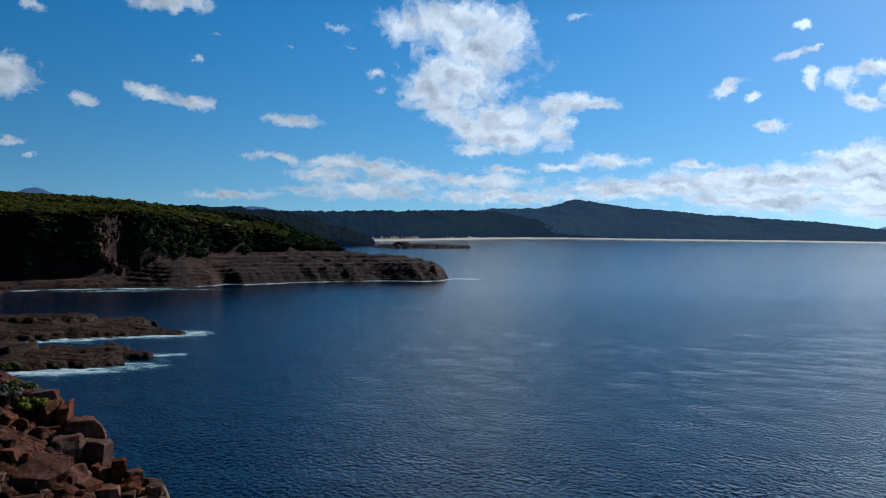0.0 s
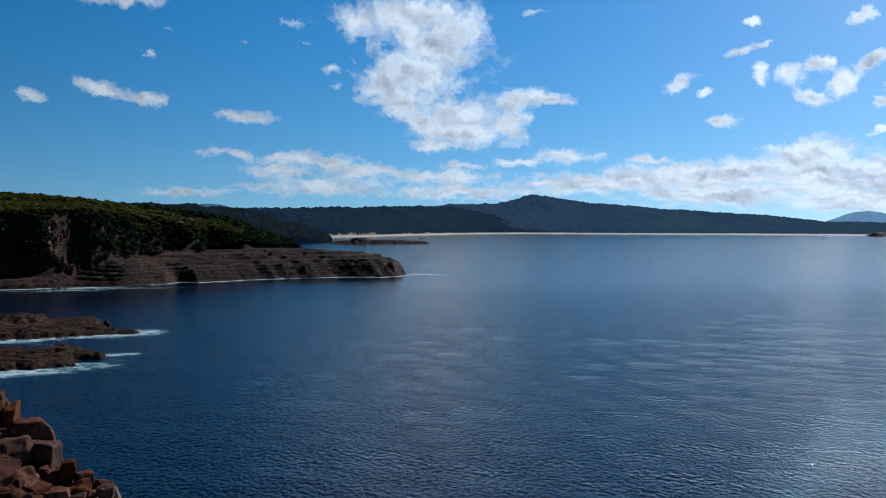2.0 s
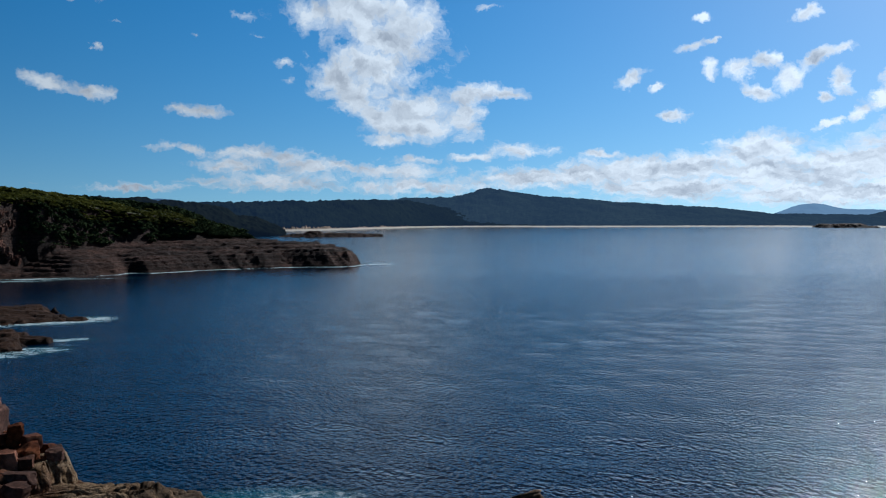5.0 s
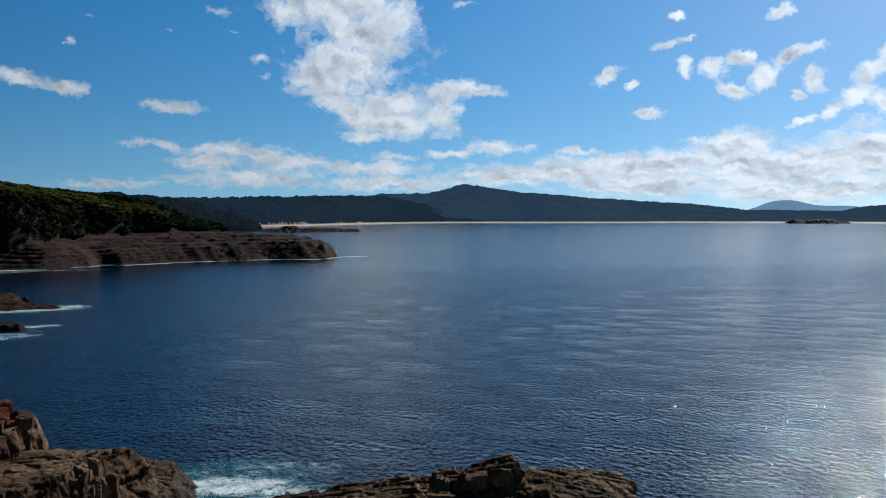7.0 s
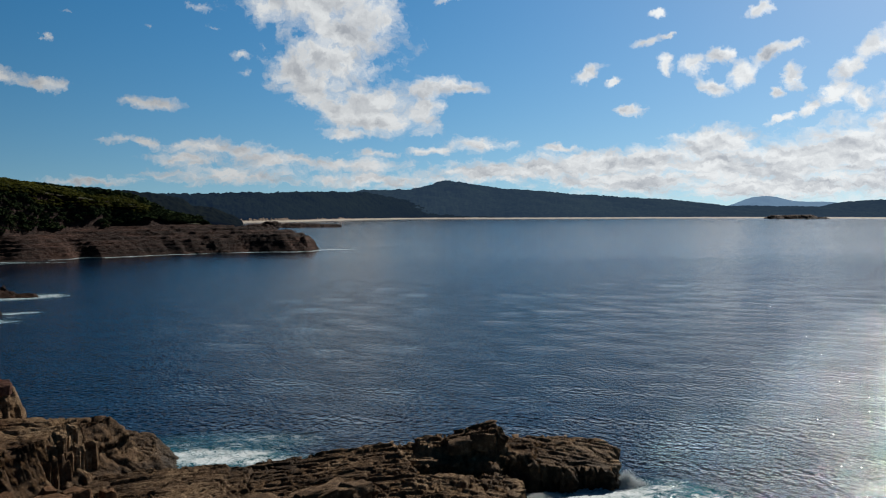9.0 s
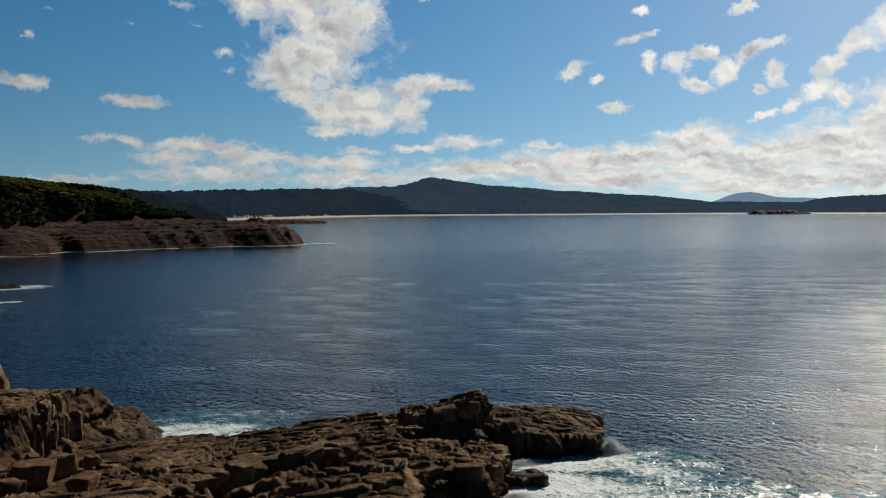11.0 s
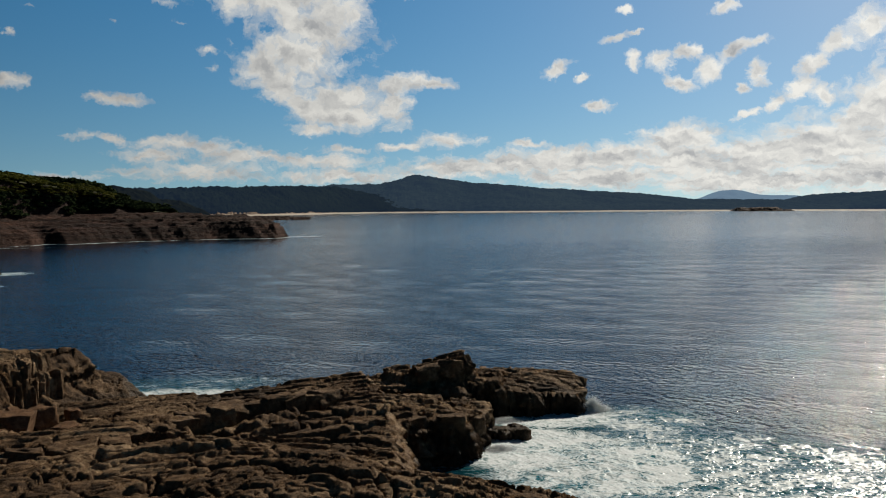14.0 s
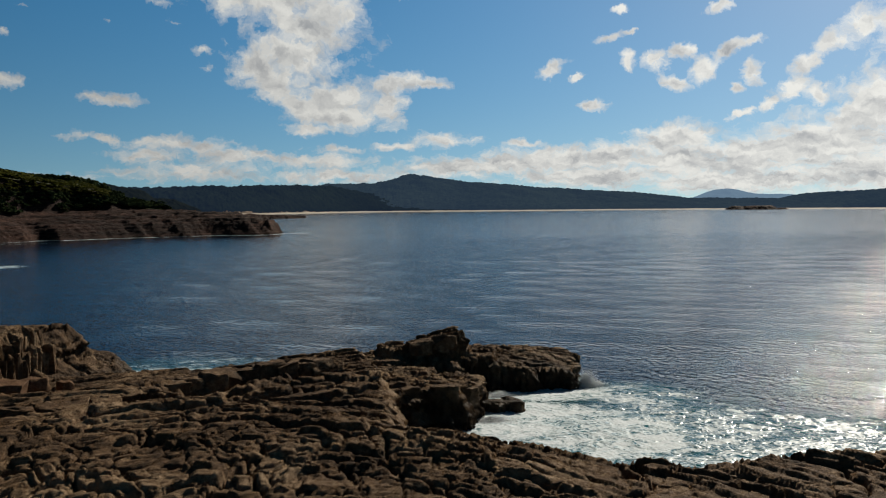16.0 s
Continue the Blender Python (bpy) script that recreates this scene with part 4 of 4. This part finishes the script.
Z = shore_height(X, Y)
# steep faces are broken into ledges and columns
gy, gx = np.gradient(Z)
steepness = step(0.8, 2.2, np.hypot(gx / np.gradient(x_l)[None, :], gy / np.gradient(y_l)[:, None]))
Z = Z + shore_relief(X, Y, Z) * step(-1.5, 0.3, Z) * (1 - 0.85 * steepness)
slope_x, slope_y = gx / np.gradient(x_l)[None, :], gy / np.gradient(y_l)[:, None]
run = np.hypot(slope_x, slope_y) + 1e-6
tier = Z / 0.62 + 0.5 * fbm(X * 0.25, Y * 0.25, 301, 3)
ledge = 0.55 * (0.5 - (tier - np.floor(tier))) + 0.5 * (rnd(np.floor(tier), np.floor(X * 0.35 + Y * 0.2 + 0.7 * vnoise(X * 0.5, Y * 0.5, 8)), 5) - 0.5)
block = 0.35 * (cells(X * 0.6 + Y * 0.25, Y * 0.6 - X * 0.25, 23)[1] - 0.5)
push = (0.2 + (0.45 + 0.5 * step(2, 6, X)) * step(35, 41, Y)) * steepness * (ledge + block + 0.12 * fbm(X * 1.5, Z * 1.5 + Y, 302, 3))
X = X - push * slope_x / run
Y = Y - push * slope_y / run
shore = sheet("rock_platform", X, Y, Z, NEAR_ROCK, None, -0.8)
tagged(shore, "brown bedded rock platform broken into rounded blocks at the water", "rock platform", kind="structure")


# ---- boulders ----


def boulder_mesh(seed, cuts=9, rough=0.055):
    """A block about 1 across, split along flat joints, its edges worn."""
    g_ = random.Random(seed)
    bm = bmesh.new()
    bmesh.ops.create_cube(bm, size=1.0)
    for v in bm.verts:
        v.co += Vector((g_.uniform(-0.12, 0.12), g_.uniform(-0.12, 0.12), g_.uniform(-0.12, 0.12)))
    for _ in range(cuts):
        n = Vector((g_.gauss(0, 1), g_.gauss(0, 1), g_.gauss(0.25, 0.8))).normalized()
        reach = sum(abs(n[i]) for i in range(3)) * 0.5
        out = bmesh.ops.bisect_plane(bm, geom=bm.verts[:] + bm.edges[:] + bm.faces[:], plane_co=n * reach * g_.uniform(0.54, 0.86), plane_no=n, clear_outer=True)
        rim = [e_ for e_ in out["geom_cut"] if isinstance(e_, bmesh.types.BMEdge)]
        if rim:
            bmesh.ops.contextual_create(bm, geom=rim)
    bmesh.ops.remove_doubles(bm, verts=bm.verts[:], dist=0.02)
    bmesh.ops.bevel(bm, geom=bm.edges[:], offset=0.03, segments=2, affect="EDGES", profile=0.6)
    bmesh.ops.triangulate(bm, faces=bm.faces[:])
    for _ in range(2):
        bmesh.ops.subdivide_edges(bm, edges=[e_ for e_ in bm.edges if e_.calc_length() > 0.16], cuts=1)
        bmesh.ops.triangulate(bm, faces=bm.faces[:])
    bm.normal_update()
    for v in bm.verts:
        v.co += v.normal * rough * (noise.noise(v.co * 3.1 + Vector((seed, 0, 0))) + 0.6 * noise.noise(v.co * 8.0 + Vector((0, seed, 0))))
    for f in bm.faces:
        f.smooth = True
    me = bpy.data.meshes.new("boulder")
    bm.to_mesh(me)
    bm.free()
    return me


def boulder(x, y, z, sx, sy, sz, turn, seed, material_, label, lean=0.0, group="", name_="boulder"):
    me = boulder_mesh(seed)
    me.materials.append(material_)
    for v in me.vertices:
        v.co = (v.co[0] * sx, v.co[1] * sy, v.co[2] * sz)
    ob = new(name_, me)
    ob.matrix_world = pose(x, y, z, lean, lean * 0.6, turn)
    return tagged(ob, label, "boulder", group)


RUBBLE = "boulders of the rubble slope"
boulder(-30.4, 72.9, 11.9, 2.9, 2.6, 2.5, 20, 1, RED_ROCK, "large square dark red-brown block on the rubble slope", 4, RUBBLE)
boulder(-29.2, 71.8, 10.0, 2.6, 2.4, 3.4, -12, 2, RED_ROCK, "tall worn brown boulder under the square block", 6, RUBBLE)
boulder(-26.6, 70.1, 9.4, 1.2, 1.0, 2.3, 30, 3, RED_ROCK, "narrow upright brown rock like a fin", 14, RUBBLE)
boulder(-25.2, 69.0, 8.5, 1.8, 1.5, 1.3, 10, 4, RED_ROCK, "rounded pale brown boulder on the rubble", 8, RUBBLE)
boulder(-30.9, 65.4, 10.3, 4.6, 3.6, 2.9, 25, 5, RED_ROCK, "large tilted red slab with a flat top", 17, RUBBLE)
boulder(-29.4, 67.9, 9.6, 3.2, 2.2, 1.8, -20, 6, RED_ROCK, "flat red slab lying on the rubble", -8, RUBBLE)
boulder(-31.2, 70.4, 10.7, 3.2, 2.6, 3.0, 40, 7, RED_ROCK, "big dark brown angular block", 5, RUBBLE)
boulder(-32.4, 73.1, 12.5, 1.5, 1.6, 3.4, 5, 8, RED_ROCK, "upright red block in the cliff edge", 0, RUBBLE)
boulder(-33.9, 73.0, 13.0, 1.9, 1.8, 2.8, 28, 24, RED_ROCK, "upright red block in the cliff edge", 0, RUBBLE)
boulder(-33.8, 66.2, 12.0, 3.8, 2.8, 1.8, -8, 9, RED_ROCK, "broad flat red rock bed", 3, RUBBLE)
boulder(-25.2, 70.1, 9.0, 1.6, 1.4, 1.2, 50, 10, RED_ROCK, "small reddish boulder on the rubble", 0, RUBBLE)
boulder(-30.4, 62.6, 8.8, 2.8, 2.4, 1.9, 15, 11, RED_ROCK, "rounded brown boulder low on the slope", 0, RUBBLE)
boulder(-28.2, 67.3, 8.6, 2.0, 1.8, 1.8, 70, 12, RED_ROCK, "brown angular boulder on the rubble", 10, RUBBLE)
boulder(-26.4, 67.5, 8.1, 2.3, 1.9, 1.7, 35, 13, RED_ROCK, "brown angular boulder with a lit face", -6, RUBBLE)
boulder(-29.4, 65.0, 8.9, 2.2, 1.8, 1.5, -30, 14, RED_ROCK, "brown angular boulder on the rubble", 4, RUBBLE)
boulder(-34.8, 74.4, 14.3, 2.8, 2.2, 1.8, 12, 15, RED_ROCK, "red bedded rock at the cliff edge", 0, RUBBLE)
boulder(-33.0, 71.4, 11.7, 2.3, 2.0, 2.2, 60, 16, RED_ROCK, "dark red angular boulder on the slope", 6, RUBBLE)
boulder(-27.6, 69.8, 8.9, 1.7, 1.5, 1.6, -40, 17, RED_ROCK, "small angular brown boulder", 0, RUBBLE)
boulder(-24.8, 65.8, 7.2, 2.3, 1.9, 1.5, 22, 18, RED_ROCK, "smooth brown boulder at the foot of the slope", 5, RUBBLE)
boulder(-24.2, 63.9, 6.9, 2.2, 1.7, 1.3, -18, 19, RED_ROCK, "smooth flat-topped brown boulder", 0, RUBBLE)
boulder(-26.9, 64.4, 7.4, 1.8, 1.5, 1.4, 44, 20, RED_ROCK, "reddish angular boulder on the rubble", 12, RUBBLE)
boulder(-35.8, 75.2, 14.2, 3.4, 2.6, 1.8, 12, 21, RED_ROCK, "red rock cap at the edge of the cliff", 0, RUBBLE)
boulder(-34.3, 74.2, 13.7, 2.2, 2.0, 2.4, 40, 22, RED_ROCK, "upright red block in the cliff edge", 3, RUBBLE)
for k in range(90):
    x_, y_ = random.uniform(-37, -23.5), random.uniform(59, 74)
    z_ = float(shore_height(np.array([x_]), np.array([y_]))[0])
    w_ = 0.3 + 0.95 * random.random() ** 1.8
    boulder(x_, y_, z_ + 0.15 * w_, w_ * 1.2, w_, w_ * 0.85, random.uniform(0, 180), 100 + k, RED_ROCK, "small broken red-brown rock", random.uniform(-15, 15), RUBBLE)

FOOT = "boulders at the foot of the outcrop"
for k, (x_, y_, w_, h_) in enumerate(((-15.6, 55.4, 2.7, 1.9), (-14.8, 57.6, 2.0, 1.6), (-12.6, 54.0, 2.2, 1.3), (-17.8, 54.6, 1.4, 1.1), (-16.8, 53.4, 1.8, 1.2), (-10.2, 52.4, 1.7, 1.0), (-17.0, 59.0, 1.5, 1.3), (-19.2, 56.8, 1.9, 1.6), (-20.8, 54.8, 2.2, 1.5), (-14.0, 52.0, 1.5, 1.0), (-18.6, 51.8, 1.3, 0.9), (-13.2, 58.8, 1.2, 0.9))):
    z_ = float(shore_height(np.array([x_]), np.array([y_]))[0])
    boulder(x_, y_, z_ + 0.3 * h_, 0.85 * w_, w_ * 0.75, h_, 37 * k, 200 + k, BOULDER_ROCK, "smooth pinkish-brown boulder among the ledges", random.uniform(-8, 8), FOOT)

# ---- loose blocks of the platform ----


def platform_block(x, y, z, sx, sy, sz, turn, seed, lean=0.0):
    """A joint-bounded block that stands proud of the platform."""
    me = boulder_mesh(seed, 7, 0.07)
    me.materials.append(NEAR_ROCK)
    here = pose(x, y, z, lean, 0.5 * lean, turn)
    for v in me.vertices:
        v.co = here @ Vector((v.co[0] * sx, v.co[1] * sy, v.co[2] * sz))
    ob = new("block", me)
    ob.parent = shore
    return ob


# the row along the gully
for k in range(22):
    u = k / 21
    x_ = -17.5 + 20.5 * u
    y_ = float(gully(np.array(x_))) + 1.25
    turn_ = 8 + 26 * float(step(0.4, 0.75, np.array(u)))
    long_ = 1.1 + 1.0 * random.random()
    platform_block(x_ + random.uniform(-0.2, 0.2), y_ + random.uniform(-0.25, 0.25), 4.95 - 0.3 * u + random.uniform(-0.08, 0.08), long_, 1.4, 1.5, turn_ + random.uniform(-5, 5), 400 + k, random.uniform(-2, 2))
    if k % 2 == 0:
        platform_block(x_ - 0.4, y_ + 1.7, 4.6 - 0.3 * u, 2.2, 1.5, 1.3, turn_ + random.uniform(-8, 8), 430 + k, random.uniform(-4, 4))
# the bare crag in the headland's cliff
for k in range(64):
    u = random.random()
    high_ = 6 + 24 * u
    mid_ = float(np.interp(high_, (6, 10, 16, 20, 25, 30), (171, 178, 179.5, 181, 179, 177)))
    half_ = float(np.interp(high_, (6, 10, 16, 20, 25, 30), (2.5, 1.6, 3.0, 3.6, 8.5, 8.0)))
    s_ = mid_ + half_ * random.uniform(-1, 1)
    w_ = float(headland_foot(np.array(s_))) + 1.0 + 0.36 * (high_ - 8)
    x_, y_ = headland_at(s_, w_)
    big_ = random.uniform(0.9, 2.2)
    me = boulder_mesh(600 + k, 9, 0.1)
    me.materials.append(CRAG_ROCK)
    here = pose(x_, y_, high_, random.uniform(-12, 12), random.uniform(-12, 12), random.uniform(0, 90))
    for v in me.vertices:
        v.co = here @ Vector((v.co[0] * big_ * 1.2, v.co[1] * big_ * 1.2, v.co[2] * big_ * 1.6))
    new("crag_rock", me).parent = headland
# columns in the face of the outcrop
for k in range(60):
    u = (k % 30 + random.uniform(-0.3, 0.3)) / 29
    front = k // 30
    u = min(max(u, 0.0), 1.0)
    top_ = 5.7 - 1.6 * u ** 1.5 - 1.3 * front + random.uniform(-0.6, 0.25)
    x_, y_ = -16.9 - 4.6 * u ** 1.1 + 0.6 * front + random.uniform(-0.15, 0.15), 66.6 - 7.2 * u + random.uniform(-0.15, 0.15)
    platform_block(x_, y_, top_ - 1.6, random.uniform(0.8, 1.2), random.uniform(0.4, 0.75), 3.2, random.uniform(-25, 25), 460 + k, random.uniform(-4, 4))
# blocks about the surge
for k, (x_, y_, z_, a_, b__, c_) in enumerate(((11.4, 52.9, 2.3, 2.0, 1.2, 1.3), (8.9, 52.8, 2.2, 1.9, 1.3, 1.5), (13.2, 54.6, 1.8, 1.6, 1.8, 1.4), (14.0, 57.2, 1.5, 1.7, 1.0, 1.0), (17.9, 64.6, 1.2, 1.8, 0.9, 1.3), (21.4, 64.5, 1.1, 1.9, 0.9, 1.4), (24.0, 65.4, 0.8, 1.2, 1.4, 1.5), (19.9, 64.4, 0.9, 1.2, 0.8, 1.3), (11.6, 64.2, 3.6, 1.6, 1.1, 1.2), (13.6, 64.6, 3.7, 1.9, 1.2, 1.5), (9.9, 67.2, 3.2, 1.5, 1.2, 1.0))):
    platform_block(x_, y_, z_, a_, b__, c_, random.uniform(-15, 15), 500 + k, random.uniform(-6, 6))

# ---- shrubs at the cliff edge ----


def shrub(x, y, z, wide, high, leaves, material_, label, seed):
    """A low shrub: a few bare stems and a loose crown of small leaf sprays in several lobes."""
    z = float(shore_height(np.array([x]), np.array([y]))[0]) + 0.35
    root = tagged(new("shrub"), label, "shrub", "shrubs at the cliff edge")
    g_ = np.random.default_rng(seed)
    bm = bmesh.new()
    for _ in range(6):
        a = Vector((x + g_.uniform(-0.2, 0.2) * wide, y + g_.uniform(-0.2, 0.2) * wide, z - 0.8))
        b_ = Vector((x + g_.uniform(-0.6, 0.6) * wide, y + g_.uniform(-0.6, 0.6) * wide, z + 0.8 * high))
        axis = b_ - a
        m = Matrix.Translation((a + b_) / 2) @ axis.to_track_quat("Z", "Y").to_matrix().to_4x4()
        bmesh.ops.create_cone(bm, cap_ends=True, segments=5, radius1=0.06, radius2=0.02, depth=axis.length, matrix=m)
    part("stem", bm, BARK, root)
    n = 9
    places = np.stack([x + g_.uniform(-0.75, 0.75, n) * wide, y + g_.uniform(-0.7, 0.7, n) * wide, z + g_.uniform(0.2, 0.75, n) * high], 1)
    crowns("crown", places, g_.uniform(0.35, 0.6, n) * min(wide, high * 1.2), leaves, material_, 0.8, 0.16, seed, root)
    return root


shrub(-34.9, 72.6, 13.6, 1.3, 0.9, 220, GORSE, "low yellow-green shrub on the red rock", 1)
shrub(-36.8, 73.8, 14.6, 1.6, 1.0, 190, BUSH, "dark green shrub at the cliff edge", 2)
shrub(-39.2, 75.4, 15.6, 1.6, 0.9, 170, BUSH, "dark green shrub at the cliff edge", 3)
shrub(-36.7, 71.8, 14.0, 1.2, 0.9, 150, HEATH, "grey dry heath shrub on the cliff edge", 4)
shrub(-34.0, 74.9, 14.6, 0.8, 0.8, 110, BUSH, "small yellowish shrub by the edge", 5)
shrub(-37.2, 70.2, 15.0, 1.2, 1.0, 150, HEATH, "grey-green heath shrub on the cliff edge", 6)

# ---- spray where the swell breaks ----
SPRAY, yt, yp, yat = material("spray")
yp.inputs["Base Color"].default_value = (0.88, 0.9, 0.91, 1)
yp.inputs["Roughness"].default_value = 0.6
drops = node(yt, "MixShader", i0=0.55, i1=yp.outputs[0], i2=node(yt, "BsdfTranslucent", Color=(0.9, 0.92, 0.93, 1)).outputs[0])
yt.links.new(drops.outputs[0], yt.nodes["Material Output"].inputs["Surface"])


def spray(x, y, wide, high, count, seed):
    """A burst of droplets thrown up at the rock, thick at its foot and thin at its top."""
    g_ = np.random.default_rng(seed)
    up = g_.random(count) ** 1.7 * (0.45 + 0.55 * np.sin(g_.integers(0, 7, count) * 2.4) ** 2)
    ang, out_ = g_.random(count) * 2 * math.pi, np.abs(g_.normal(size=count)) * 0.5 * (1 - 0.3 * up)
    lean_ = np.sin(g_.integers(0, 5, count) * 1.7) * 0.25 * wide * up
    c = np.stack([x + wide * out_ * np.cos(ang) + lean_, y + 0.6 * wide * out_ * np.sin(ang), 0.05 + high * up / (1 + 1.6 * out_ ** 2)], 1)
    k = (0.006 + 0.022 * g_.random(count) ** 3)[:, None, None] * (1.2 - 0.7 * up)[:, None, None]
    tet = np.array([[1, 1, 1], [-1, -1, 1], [-1, 1, -1], [1, -1, -1]])[None]
    v = (c[:, None, :] + tet * k).reshape(-1, 3)
    f = np.array([[0, 1, 2], [0, 3, 1], [0, 2, 3], [1, 3, 2]])[None] + 4 * np.arange(count)[:, None, None]
    return tagged(mesh_object("spray", v, f.reshape(-1, 3), SPRAY, None, True), "white spray thrown up at the foot of the rock", "spray", kind="stuff")


spray(25.0, 63.6, 1.5, 1.25, 22000, 1)
spray(17.3, 61.6, 1.6, 0.4, 8000, 2)
spray(14.9, 54.4, 1.5, 0.35, 8000, 3)
